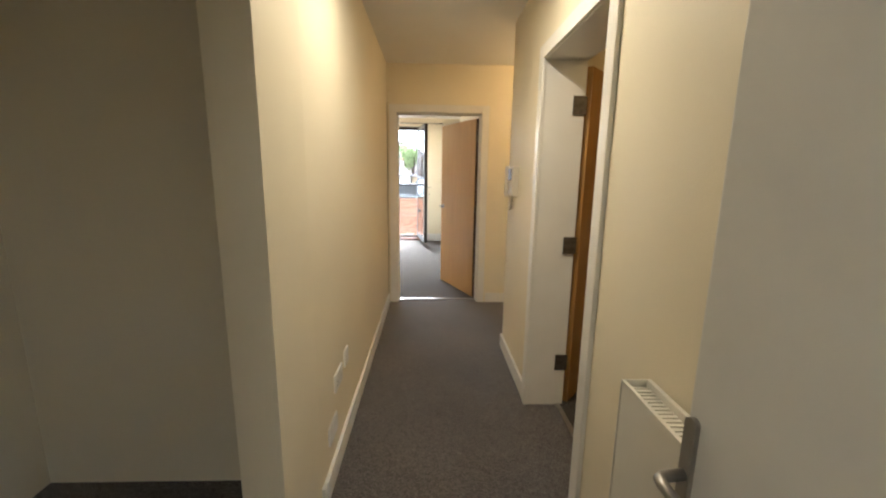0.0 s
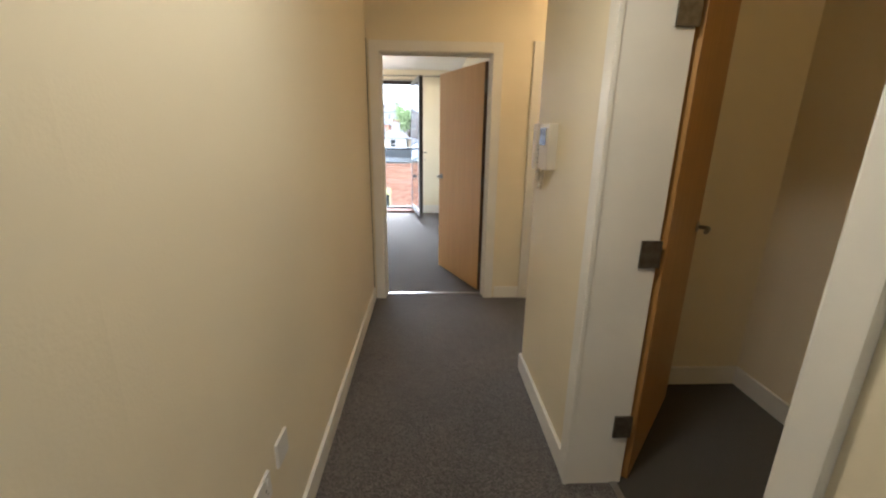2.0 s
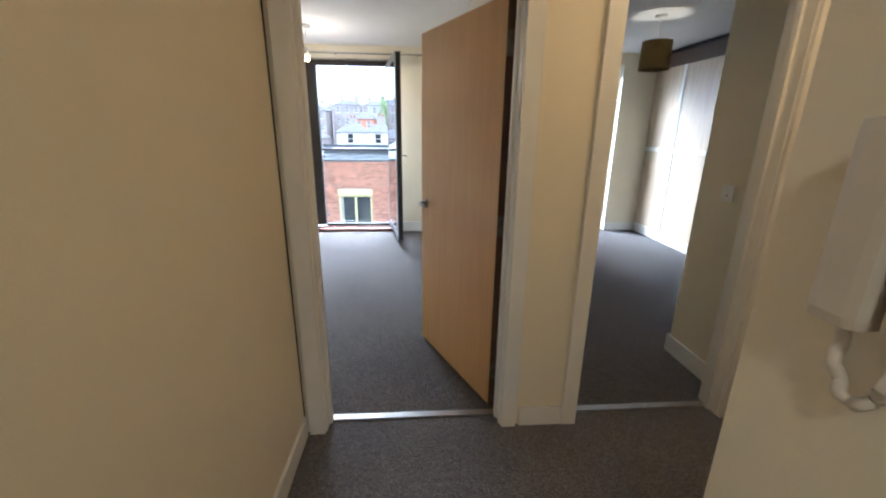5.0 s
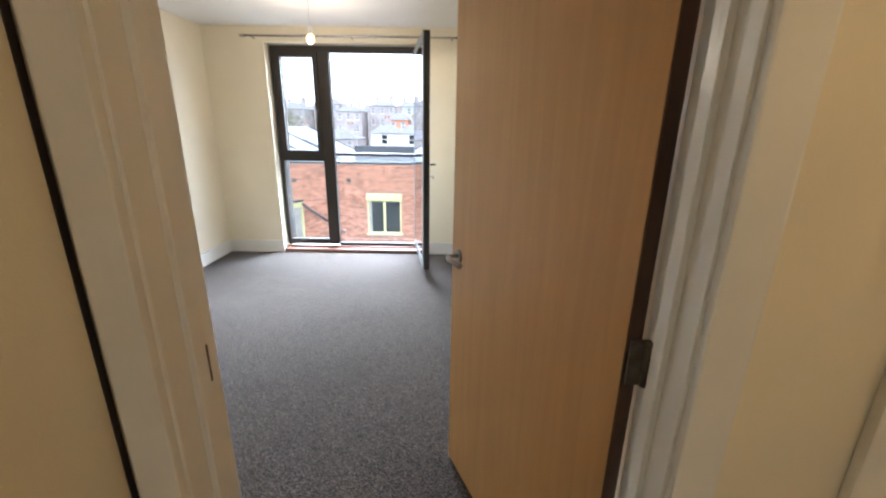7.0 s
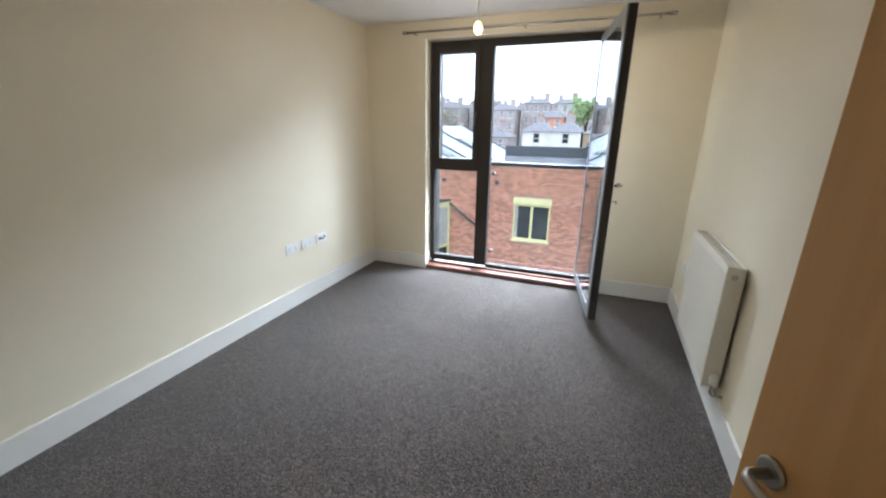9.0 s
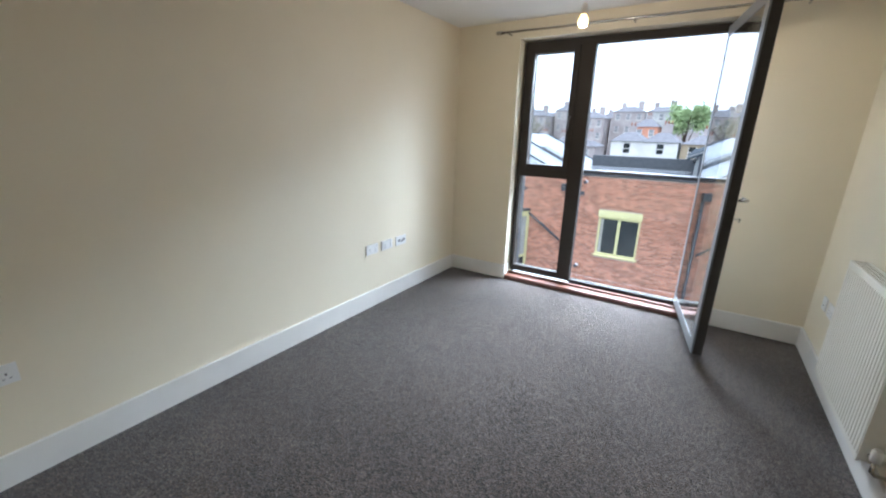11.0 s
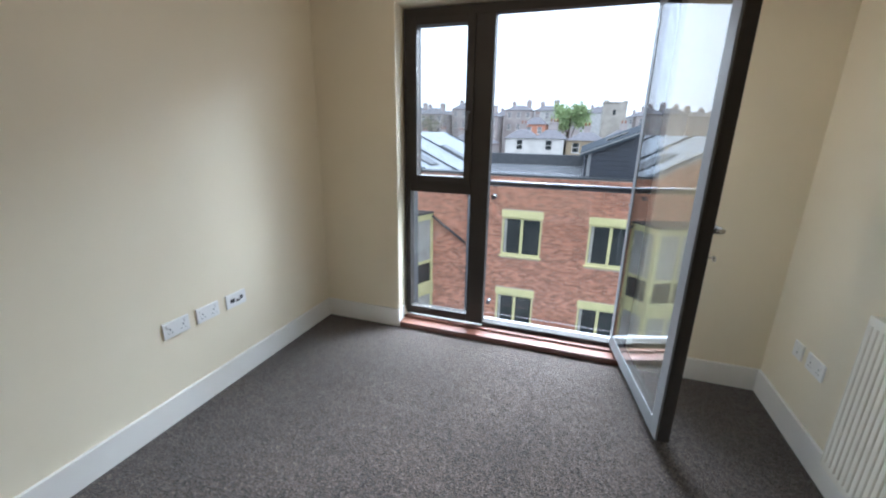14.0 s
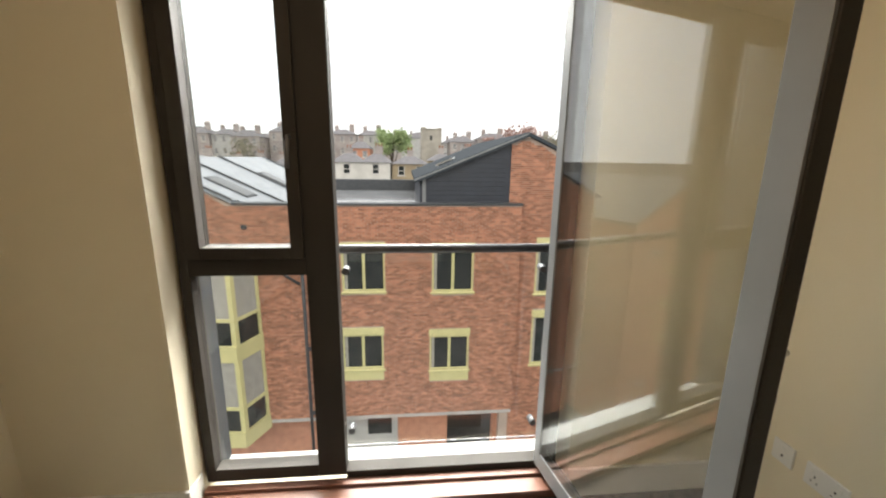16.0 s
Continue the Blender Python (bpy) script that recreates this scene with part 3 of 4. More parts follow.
wall_plate("white plastic blank plate just above the skirting", "wall plate", pose(0.016, 2.24, 0.085, 0, 0, LEFT), 0.06, "blank", "telephone plates")

# ---- door intercom ----
ic = thing("door_intercom", "cream plastic video door intercom with handset on wall", "intercom", place=pose(1.055, 3.60, 1.36, 0, 0, -90))
part("body", boxes((-0.052, 0.100, -0.045, 0, -0.102, 0.105), bevel=0.008), M_CREAM, ic)
part("handset", boxes((-0.118, -0.062, -0.058, -0.014, -0.11, 0.11), bevel=0.014), M_CREAM, ic)
part("cradle", boxes((-0.12, -0.021, -0.022, 0, -0.105, 0.105), bevel=0.006), M_CREAM, ic)
part("screen", boxes((-0.034, 0.064, -0.047, -0.044, 0.010, 0.088), bevel=0.002), M_SCREEN, ic, "dark video screen")
for i in range(4):
    part("button", boxes((-0.046, -0.035, -0.049, -0.044, -0.078 + i * 0.02, -0.066 + i * 0.02), bevel=0.002), M_CHROME, ic)
coil = [(-0.07 + 0.03 * math.cos(a), -0.02 - 0.004 * math.sin(a * 9), -0.125 + 0.075 * math.sin(a)) for a in [math.pi + k * math.pi / 40 for k in range(41)]]
part("cord", tube([(-0.10, -0.025, -0.09)] + coil + [(-0.04, -0.012, -0.09)], 0.0075, 8), M_CREAM, ic, "looped cream handset cord")

# ---- bedroom window ----
WY0, WY1 = 9.208, 9.283
w1 = thing("window_1", "dark grey framed window with an open glazed leaf", "window")
w1["kind"] = "structure"
ZB, ZT = 0.075, 2.325


def frame_bar(name, x0, x1, z0, z1, parent, mat=M_FRAME, y0=WY0, y1=WY1, label=""):
    return part(name, boxes((x0, x1, y0, y1, z0, z1), bevel=0.004), mat, parent, label)


frame_bar("jamb", -1.40, -1.358, ZB, ZT, w1)
frame_bar("jamb", 0.235, 0.30, ZB, ZT, w1)
frame_bar("head", -1.358, 0.235, ZT - 0.06, ZT, w1)
frame_bar("bottom_rail", -1.358, -0.885, ZB, 0.14, w1)
frame_bar("threshold", -0.755, 0.235, 0.045, 0.095, w1)
frame_bar("mullion", -0.885, -0.755, ZB, ZT - 0.06, w1)
frame_bar("transom", -1.358, -0.885, 1.09, 1.165, w1)
sash = frame_bar("sash", -1.358, -1.298, 1.165, 2.265, w1, y0=WY0 - 0.018)
for s in ((-0.938, -0.885, 1.165, 2.265), (-1.298, -0.938, 1.165, 1.215), (-1.298, -0.938, 2.215, 2.265)):
    frame_bar("sash", *s, w1, y0=WY0 - 0.018)
pane = frame_bar("pane", -1.295, -0.941, 1.212, 2.218, w1, M_GLASS, 9.238, 9.244)
pane.visible_shadow = False
pane = frame_bar("pane", -1.355, -0.888, 0.137, 1.093, w1, M_GLASS, 9.238, 9.244)
pane.visible_shadow = False
part("sash_handle", tube([(-0.912, 9.188, 1.66), (-0.912, 9.163, 1.66), (-0.912, 9.153, 1.645), (-0.917, 9.148, 1.54)], 0.009), M_RAIL, w1, "satin steel sash handle")
# dark strips added to cover the reveals that the outside lamp overlights
part("reveal_mask", boxes((-1.4195, -1.392, 9.285, 9.449, 0.031, 2.334)), M_LEAD, w1, "added dark strip that hides the bright outer reveal")
part("reveal_mask", boxes((0.282, 0.3095, 9.285, 9.449, 0.031, 2.334)), M_LEAD, w1, "added dark strip that hides the bright outer reveal")
part("reveal_lining", boxes((-1.42, -1.412, 9.088, 9.208, 0.0, 2.335)), M_WALL, w1)

LEAF = pose(0.235, 9.223, 0.0, 0, 0, -80.3)
LW, LZ0, LZ1 = 0.95, 0.085, 2.295
gl = thing("glazed_door_leaf", "grey aluminium glazed door leaf standing open inward", "glazed door", place=LEAF)
# local x from the hinge to the free edge; -y is the outer face
for nm, s in (("stile", (0.0, 0.052, LZ0, LZ1)), ("stile", (LW - 0.075, LW, LZ0, LZ1)), ("rail", (0.052, LW - 0.075, LZ0, LZ0 + 0.085)), ("rail", (0.052, LW - 0.075, LZ1 - 0.075, LZ1))):
    x0, x1, z0, z1 = s
    st = part(nm, boxes((x0, x1, -0.056, -0.046, z0, z1), bevel=0.002), M_ALU, gl, "light grey outer face")
    part("inner_profile", boxes((x0 - 0.0, x1 + (0.006 if x1 == LW else 0), -0.0455, 0.008, z0 - (0.008 if nm == "rail" else 0), z1), bevel=0.003), M_FRAME, st, "dark inner face")
lp = part("pane", boxes((0.048, LW - 0.048, -0.053, -0.047, LZ0 + 0.08, LZ1 - 0.07)), M_GLASS, gl)
lp.visible_shadow = False
lp = part("pane", boxes((0.048, LW - 0.048, -0.030, -0.024, LZ0 + 0.08, LZ1 - 0.07)), M_GLASS, gl)
lp.visible_shadow = False
part("lever", tube([(LW - 0.03, 0.02, 1.14), (LW - 0.03, 0.06, 1.14), (LW - 0.045, 0.07, 1.14), (LW - 0.14, 0.07, 1.14)], 0.010), M_CHROME, gl, "satin steel lever")
part("key", boxes((LW - 0.034, LW - 0.026, 0.02, 0.05, 1.02, 1.028), (LW - 0.04, LW - 0.02, 0.047, 0.052, 1.008, 1.03)), M_CHROME, gl, "key in the lock")
part("lock_strip", boxes((LW - 0.001, LW + 0.002, -0.042, -0.012, LZ0 + 0.05, LZ1 - 0.05)), M_HINGE, gl, "dark steel lock strip along the edge")
for z in (0.35, 0.85, 1.25, 1.75, 2.1):
    part("lock_keep", boxes((LW + 0.0, LW + 0.005, -0.036, -0.020, z, z + 0.028), bevel=0.001), M_HINGE, gl, "dark locking bolt")
structure("window_sill", boxes((-1.40, 0.30, 9.073, 9.203, 0.004, 0.045), (-1.40, 0.30, 9.163, 9.205, 0.045, 0.062), bevel=0.004), M_SILL, "reddish hardwood threshold board under the window", "sill")

# curtain pole
cp = thing("curtain_pole", "thin grey metal curtain pole above the window", "curtain pole")
part("pole", tube([(-1.56, 9.008, 2.38), (0.66, 9.008, 2.38)], 0.0095), M_CHROME, cp)
for x in (-1.58, 0.68):
    s = -1 if x < 0 else 1
    part("finial", tube([(x - s * 0.02, 9.008, 2.38), (x, 9.008, 2.38), (x + s * 0.03, 9.008, 2.38)], 0.016), M_CHROME, cp)
for x in (-1.50, -0.45, 0.60):
    part("bracket", tube([(x, 9.008, 2.375), (x, 9.048, 2.37), (x, 9.088, 2.37)], 0.008), M_CHROME, cp)

# pendant bulb
pb = thing("pendant_bulb", "bare lit bulb on a white pendant cord", "pendant lamp", place=pose(-0.585, 8.088, 0))
part("ceiling_rose", turned([(0.045, H - 0.03), (0.052, H - 0.012), (0.052, H)], 24), M_PLASTIC, pb)
part("cord", tube([(0, 0, 2.27), (0, 0, H - 0.025)], 0.0035, 8), M_PLASTIC, pb)
part("lamp_holder", turned([(0.017, 2.21), (0.019, 2.22), (0.019, 2.26), (0.010, 2.275)], 18), M_PLASTIC, pb)
part("bulb", turned([(0.006, 2.137), (0.022, 2.143), (0.030, 2.165), (0.028, 2.185), (0.016, 2.205), (0.014, 2.212)], 20), M_BULB, pb, "glowing warm bulb")

# hall and lobby ceiling lamps, and unseen ones added over corridor and store
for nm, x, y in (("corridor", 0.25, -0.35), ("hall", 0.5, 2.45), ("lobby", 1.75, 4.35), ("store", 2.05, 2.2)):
    cl = thing("ceiling_lamp", "unseen ceiling rose and empty lamp holder", "ceiling lamp", "hall ceiling lamps", pose(x, y, 0))
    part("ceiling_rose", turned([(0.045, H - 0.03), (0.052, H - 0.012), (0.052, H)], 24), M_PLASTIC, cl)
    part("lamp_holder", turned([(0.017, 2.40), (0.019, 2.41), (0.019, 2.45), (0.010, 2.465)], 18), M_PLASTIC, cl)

# ---- balcony rail ----
br = thing("glass_balustrade", "clear glass balustrade with a round steel handrail", "balustrade")
part("handrail", tube([(-1.43, 9.388, 1.163), (0.32, 9.388, 1.163)], 0.022, 16), M_RAIL, br, "brushed steel handrail")
gp = part("glass_panel", boxes((-0.80, 0.30, 9.383, 9.393, 0.10, 1.145), bevel=0.001), M_GLASS, br)
gp.visible_shadow = False
for x in (-0.745, 0.215):
    for z in (0.20, 1.06):
        part("glass_clamp", tube([(x, 9.358, z), (x, 9.418, z)], 0.017, 14), M_RAIL, br, "round steel glass clamp")
structure("balcony_ledge", boxes((-1.5, 0.4, 9.285, 9.45, -0.2, 0.03), bevel=0.006), M_CONC, "white painted ledge outside the window", "ledge")

# ---- next room ----
w2 = thing("window_2", "dark grey framed window of the next room", "window")
w2["kind"] = "structure"
for x0, x1, z0, z1 in ((2.21, 2.28, ZB, ZT), (3.37, 3.44, ZB, ZT), (2.28, 3.37, ZT - 0.06, ZT), (2.28, 3.37, ZB, 0.14), (2.68, 2.78, 0.14, ZT - 0.06), (2.28, 2.68, 1.09, 1.165)):
    frame_bar("frame_bar", x0, x1, z0, z1, w2)
for x0, x1, z0, z1 in ((2.27, 2.69, 0.13, 1.1), (2.27, 2.69, 1.16, 2.27), (2.77, 3.38, 0.13, 2.27)):
    pane = frame_bar("pane", x0, x1, z0, z1, w2, M_GLASS, 9.238, 9.244)
    pane.visible_shadow = False
pl = thing("pendant_lamp", "mustard drum shade pendant lamp hanging from ceiling", "pendant lamp", place=pose(2.83, 7.288, 0))
part("shade", turned([(0.131, 2.022), (0.134, 2.02), (0.130, 2.27), (0.127, 2.27), (0.131, 2.022)], 32), M_SHADE, pl, "mustard fabric drum shade")
part("bulb", turned([(0.006, 2.05), (0.022, 2.056), (0.030, 2.078), (0.028, 2.098), (0.016, 2.118), (0.014, 2.125)], 20), M_BULB, pl, "glowing warm bulb")
part("lamp_holder", turned([(0.017, 2.12), (0.019, 2.13), (0.019, 2.19), (0.010, 2.205)], 18), M_PLASTIC, pl)
part("cord", tube([(0, 0, 2.2), (0, 0, H)], 0.0035, 8), M_PLASTIC, pl)
part("ceiling_rose", turned([(0.045, H - 0.03), (0.052, H - 0.012), (0.052, H)], 24), M_PLASTIC, pl)
wd = thing("wardrobe", "built-in wardrobe with dark walnut end and pale pine doors", "wardrobe", place=pose(3.92, 7.30, 0))
# local y runs along the wardrobe; its front faces -x
part("body", boxes((0.022, 0.85, 0.0, 1.785, 0.0, 2.44), bevel=0.003), M_DARKWOOD, wd, "dark walnut carcass")
part("cornice", boxes((-0.02, 0.85, -0.02, 1.786, 2.44, 2.475), bevel=0.006), M_BLACK, wd, "near-black top edge")
part("fascia", boxes((0.0, 0.021, 0.455, 1.785, 2.27, 2.44), bevel=0.002), M_DARKWOOD, wd, "dark walnut fascia board")
part("door", boxes((0.0, 0.021, 0.003, 0.45, 0.012, 2.44), bevel=0.002), M_DARKWOOD, wd, "knotty dark walnut door")
for y0, y1 in ((0.455, 1.118), (1.122, 1.785)):
    dd = part("door", boxes((0.004, 0.021, y0, y1, 0.09, 2.27), bevel=0.002), M_PINE, wd, "pale pine panelled door")
    part("stile", boxes((-0.006, 0.004, y0, y0 + 0.05, 0.09, 2.27), bevel=0.002), M_TRIM, dd)
    part("rail", boxes((-0.006, 0.004, y0 + 0.05, y1, 1.20, 1.255), bevel=0.002), M_TRIM, dd, "white middle rail")
    part("rail", boxes((-0.006, 0.004, y0 + 0.05, y1, 0.09, 0.135), bevel=0.002), M_TRIM, dd, "white bottom rail")
part("plinth", boxes((0.012, 0.0215, 0.455, 1.785, 0.0, 0.088)), M_TRIM, wd, "white plinth")
wall_plate("white plastic light switch on the lobby wall", "switch", pose(2.30, 5.42, 1.13, 0, 0, -90), 0.086, "single", "wall switches")

# ---- outside: street and the brick block across it ----
GZ = -9.0
structure("ground", solid([(-3000, -3000, GZ), (3000, -3000, GZ), (3000, 3000, GZ), (-3000, 3000, GZ)], [(0, 1, 2, 3)]), M_ASPHALT, "dark wet asphalt street and town ground", "ground")

FY = 19.0
WINS = [(-2.36, -1.10, -2.31, -1.04), (0.30, 1.56, -2.36, -1.07), (-2.43, -1.19, -4.86, -3.70), (0.24, 1.48, -4.97, -3.80)]
WING_WINS = [(3.62, 4.6, -2.6, -1.0), (3.62, 4.6, -5.1, -3.4), (5.7, 6.7, -2.6, -1.0), (5.7, 6.7, -5.1, -3.3)]
BAY = (-4.80, -6.9)
BL, BH, BD, MO = 0.172, 0.050, 0.02, 0.009


def brick_spots(x0, x1, z0, top, holes):
    """Centres and half lengths of bricks in stretcher bond; top(x) is the height of the wall at x."""
    spots = []
    row, z = 0, z0
    while z < 3:
        x = x0 - (0.5 * (BL + MO) if row % 2 else 0)
        while x < x1:
            pieces = [(max(x, x0), min(x + BL, x1))]
            for h in holes:
                if h[2] - 0.008 < z + BH and h[3] + 0.008 > z:
                    pieces = [p for a, b in pieces for p in ((a, min(b, h[0] - 0.008)), (max(a, h[1] + 0.008), b)) if p[1] - p[0] > 0.02 and p[1] <= b and p[0] >= a]
            for a, b in pieces:
                if b - a > 0.02 and z + BH < min(top(a), top(b)):
                    spots.append(((a + b) / 2, z + BH / 2, (b - a) / 2))
            x += BL + MO
        z += BH + MO
        row += 1
    return spots


def brick_mesh(spots, y):
    """One mesh of many bricks, each a five-sided block proud of the wall face at y."""
    n = len(spots)
    rng = np.random.default_rng(3)
    v = np.zeros((n, 8, 3))
    for k, (dx, dz, front) in enumerate(((-1, -1, 0), (1, -1, 0), (1, 1, 0), (-1, 1, 0), (-1, -1, 1), (1, -1, 1), (1, 1, 1), (-1, 1, 1))):
        s = np.array(spots)
        v[:, k, 0] = s[:, 0] + dx * (s[:, 2] - (0.002 if front else 0))
        v[:, k, 2] = s[:, 1] + dz * (BH / 2 - (0.002 if front else 0))
        v[:, k, 1] = y - (BD + rng.normal(0, 0.0012, n) if front else 0)
    quads = [(4, 5, 6, 7), (0, 1, 5, 4), (1, 2, 6, 5), (2, 3, 7, 6), (3, 0, 4, 7)]
    faces = [tuple(8 * i + q for q in f) for i in range(n) for f in quads]
    me = bpy.data.meshes.new("brickwork")
    me.from_pydata(v.reshape(-1, 3).tolist(), [], faces)
    return me


def facade_window(parent, x0, x1, z0, z1, y, panel=True):
    w = part("window", boxes((x0, x1, y + 0.07, y + 0.08, z0, z1)), M_DKGLASS, parent, "dark double casement in a primrose yellow frame")
    t = 0.055
    for s in ((x0, x0 + t, z0, z1), (x1 - t, x1, z0, z1), ((x0 + x1) / 2 - 0.04, (x0 + x1) / 2 + 0.04, z0, z1), (x0 + t, x1 - t, z0, z0 + t), (x0 + t, x1 - t, z1 - t, z1)):
        part("frame", boxes((s[0], s[1], y + 0.01, y + 0.09, s[2], s[3]), bevel=0.004), M_YELLOW, w)
    part("lintel_panel", boxes((x0 - 0.03, x1 + 0.03, y - 0.035, y + 0.02, z1 + 0.003, z1 + 0.23), bevel=0.006), M_YELLOW, w, "primrose yellow head panel")
    part("sill", boxes((x0 - 0.05, x1 + 0.05, y - 0.07, y + 0.05, z0 - 0.055, z0 - 0.003), bevel=0.006), M_YELLOW, w, "primrose yellow sill")
    if panel:
        part("apron_panel", boxes((x0, x1, y - 0.03, y + 0.02, z0 - 0.36, z0 - 0.058), bevel=0.005), M_YELLOW, w, "primrose yellow apron panel")
    part("curtain", boxes((x0 + t + 0.01, x0 + 0.15, y + 0.062, y + 0.068, z0 + t, z1 - t)), M_CURTAIN, w, "pale net curtain behind the glass")


def holed_wall(x0, x1, z0, z1, y0, y1, holes):
    """A wall across x with real openings through it."""
    xs = sorted({x0, x1, *[v for h in holes for v in h[:2] if x0 < v < x1]})
    zs = sorted({z0, z1, *[v for h in holes for v in h[2:] if z0 < v < z1]})
    bm = bmesh.new()
    for a, b in zip(xs, xs[1:]):
        for c, d in zip(zs, zs[1:]):
            if not any(h[0] < (a + b) / 2 < h[1] and h[2] < (c + d) / 2 < h[3] for h in holes):
                bx(bm, a, b, y0, y1, c, d)
    bmesh.ops.remove_doubles(bm, verts=bm.verts, dist=0.0005)
    return bm


PT = 0.27
block = thing("brick_apartment_block", "red brick apartment block with primrose yellow windows", "apartment building")
front_top = lambda x: PT if x > -5.27 else PT + 0.48 * min(-5.27 - x, 2 * 2.41 - (-5.27 - x))
holes = [(a, b, c - (0.36 if d < -3 else 0.06), d + 0.235) for a, b, c, d in WINS] + [(BAY[1], BAY[0], -6.6, -1.1)]
part("wall", holed_wall(-10.0, 2.95, -6.5, PT, FY, FY + 0.3, WINS), M_MORTAR, block)
part("gable_wall", prism([(-10.0, PT + 0.001), (-5.27, PT + 0.001), (-7.68, 1.43), (-10.0, 0.31)], "y", FY, FY + 0.3), M_MORTAR, block)
# dark panel gives the shade of rooms that are not built
part("dark_backing", boxes((-3.0, 2.5, FY + 0.9, FY + 1.0, -6.4, -0.3)), M_LEAD, block, "dark panel in place of dim rooms behind the windows")
part("side_wall", boxes((2.65, 2.949, FY + 0.3, 27.5, -6.5, 0.1)), M_BRICK, block)
part("side_wall", boxes((-10.0, -9.7, FY + 0.3, 29.0, -6.5, 0.1)), M_BRICK, block)
part("soffit", boxes((-10.0, 2.95, FY, FY + 2.0, -6.62, -6.501)), M_CONC, block)
part("ground_floor_wall", boxes((-10.0, 0.9, FY + 0.6, FY + 0.9, GZ, -6.62), (2.5, 2.95, FY + 0.6, FY + 0.9, GZ, -6.62)), M_BRICK, block)
# black panel paints the shade deep in the undercroft
part("undercroft_panel", boxes((0.9, 2.5, FY + 2.5, FY + 2.6, GZ, -6.62)), M_BLACK, block, "black panel for the shade in the undercroft opening")
ent = part("entrance_panel", boxes((-2.6, -0.8, FY + 0.55, FY + 0.6, GZ, -6.63), bevel=0.01), M_CONC, block, "pale entrance panel")
part("window", boxes((-1.8, -1.0, FY + 0.53, FY + 0.55, -7.6, -6.8)), M_DKGLASS, ent)
part("coping", boxes((-5.27, 2.99, FY - 0.06, FY + 0.36, PT + 0.001, PT + 0.055), bevel=0.008), M_LEAD, block, "dark metal parapet coping")
for x, z in ((-5.0, -0.35), (-3.0, -0.33), (-3.4, -4.1), (-3.4, -6.3)):
    part("vent", boxes((x - 0.08, x + 0.08, FY - 0.03, FY + 0.01, z - 0.07, z + 0.07), bevel=0.004), M_LEAD, block)
part("downpipe", tube([(-3.47, FY - 0.10, -0.25), (-3.47, FY - 0.10, -8.9)], 0.05), M_LEAD, block, "dark grey downpipe")
part("hopper", boxes((-3.67, -3.43, FY - 0.2, FY - 0.02, -0.30, -0.05), bevel=0.02), M_LEAD, block)
part("branch_pipe", tube([(-4.75, FY - 0.09, -1.20), (-3.57, FY - 0.09, -2.02)], 0.04), M_LEAD, block, "sloping dark branch pipe")
part("wall_light", boxes((0.42, 0.58, FY + 0.5, FY + 0.6, -6.95, -6.78), bevel=0.01), M_WHITE, block)
for wv in WINS:
    facade_window(block, *wv, FY, wv[3] < -3)

# canted bay
bay = part("bay", prism([(-4.80, FY), (-5.17, 18.15), (-6.6, 18.25), (-6.9, FY)], "z", -6.55, -1.25), M_DKGLASS, block, "corner bay window with primrose yellow bands")
corners = [(-4.80, FY), (-5.17, 18.15), (-6.6, 18.25), (-6.9, FY)]
for z0, z1 in ((-1.32, -1.12), (-4.02, -3.55), (-6.75, -6.25)):
    grown = [(-4.73, FY), (-5.15, 18.06), (-6.64, 18.16), (-6.97, FY)]
    part("band", prism(grown, "z", z0, z1), M_YELLOW, bay)
part("bay_roof", prism([(-4.71, FY), (-5.14, 18.0), (-6.66, 18.1), (-7.0, FY)], "z", -1.12, -1.05), M_LEAD, bay, "dark flat bay roof")
for (xa, ya), (xb, yb) in zip(corners, corners[1:]):
    d = Vector((xb - xa, yb - ya, 0))
    L = d.length
    turn = math.degrees(math.atan2(d.y, d.x))
    for z0, z1 in ((-3.55, -1.32), (-6.25, -4.02)):
        zs = z0 + 0.75
        m = Matrix.Translation((xa, ya, 0)) @ Matrix.Rotation(radians(turn), 4, "Z")
        bm = bmesh.new()
        for s in ((-0.03, 0.09, z0, z1), (L - 0.09, L + 0.03, z0, z1), (0.09, L - 0.09, zs - 0.045, zs + 0.045)) + (((L / 2 - 0.03, L / 2 + 0.03, z0, z1),) if L > 1 else ()):
            bx(bm, s[0], s[1], -0.04, 0.05, s[2], s[3], m=m)
        part("bay_frame", bm, M_YELLOW, bay)
        bm = bmesh.new()
        bx(bm, 0.09, L - 0.09, -0.012, 0.012, zs + 0.05, z1 - 0.02, m=m)
        part("curtain", bm, M_CURTAIN, bay, "grey net curtain in the bay")

# roofs of the block
def slab(points, thick=0.08):
    lower = [(x, y, z - thick) for x, y, z in points]
    n = len(points)
    return solid(points + lower, [tuple(range(n)), tuple(range(n, 2 * n))] + [(i, (i + 1) % n, n + (i + 1) % n, n + i) for i in range(n)])


slope = part("pitched_roof", slab([(-7.68, FY - 0.08, 1.56), (-7.68, 29.0, 1.56), (-4.2, 29.0, -0.11), (-4.2, FY + 0.31, -0.11), (-5.25, FY + 0.31, 0.394), (-5.25, FY - 0.08, 0.394)]), M_SLATE, block, "wet grey pitched roof with rooflights")
part("pitched_roof", slab([(-7.68, FY - 0.08, 1.56), (-7.68, 29.0, 1.56), (-10.3, 29.0, 0.30), (-10.3, FY - 0.08, 0.30)]), M_SLATE, block)
roof_z = lambda x: 1.56 - 0.48 * (x + 7.68)
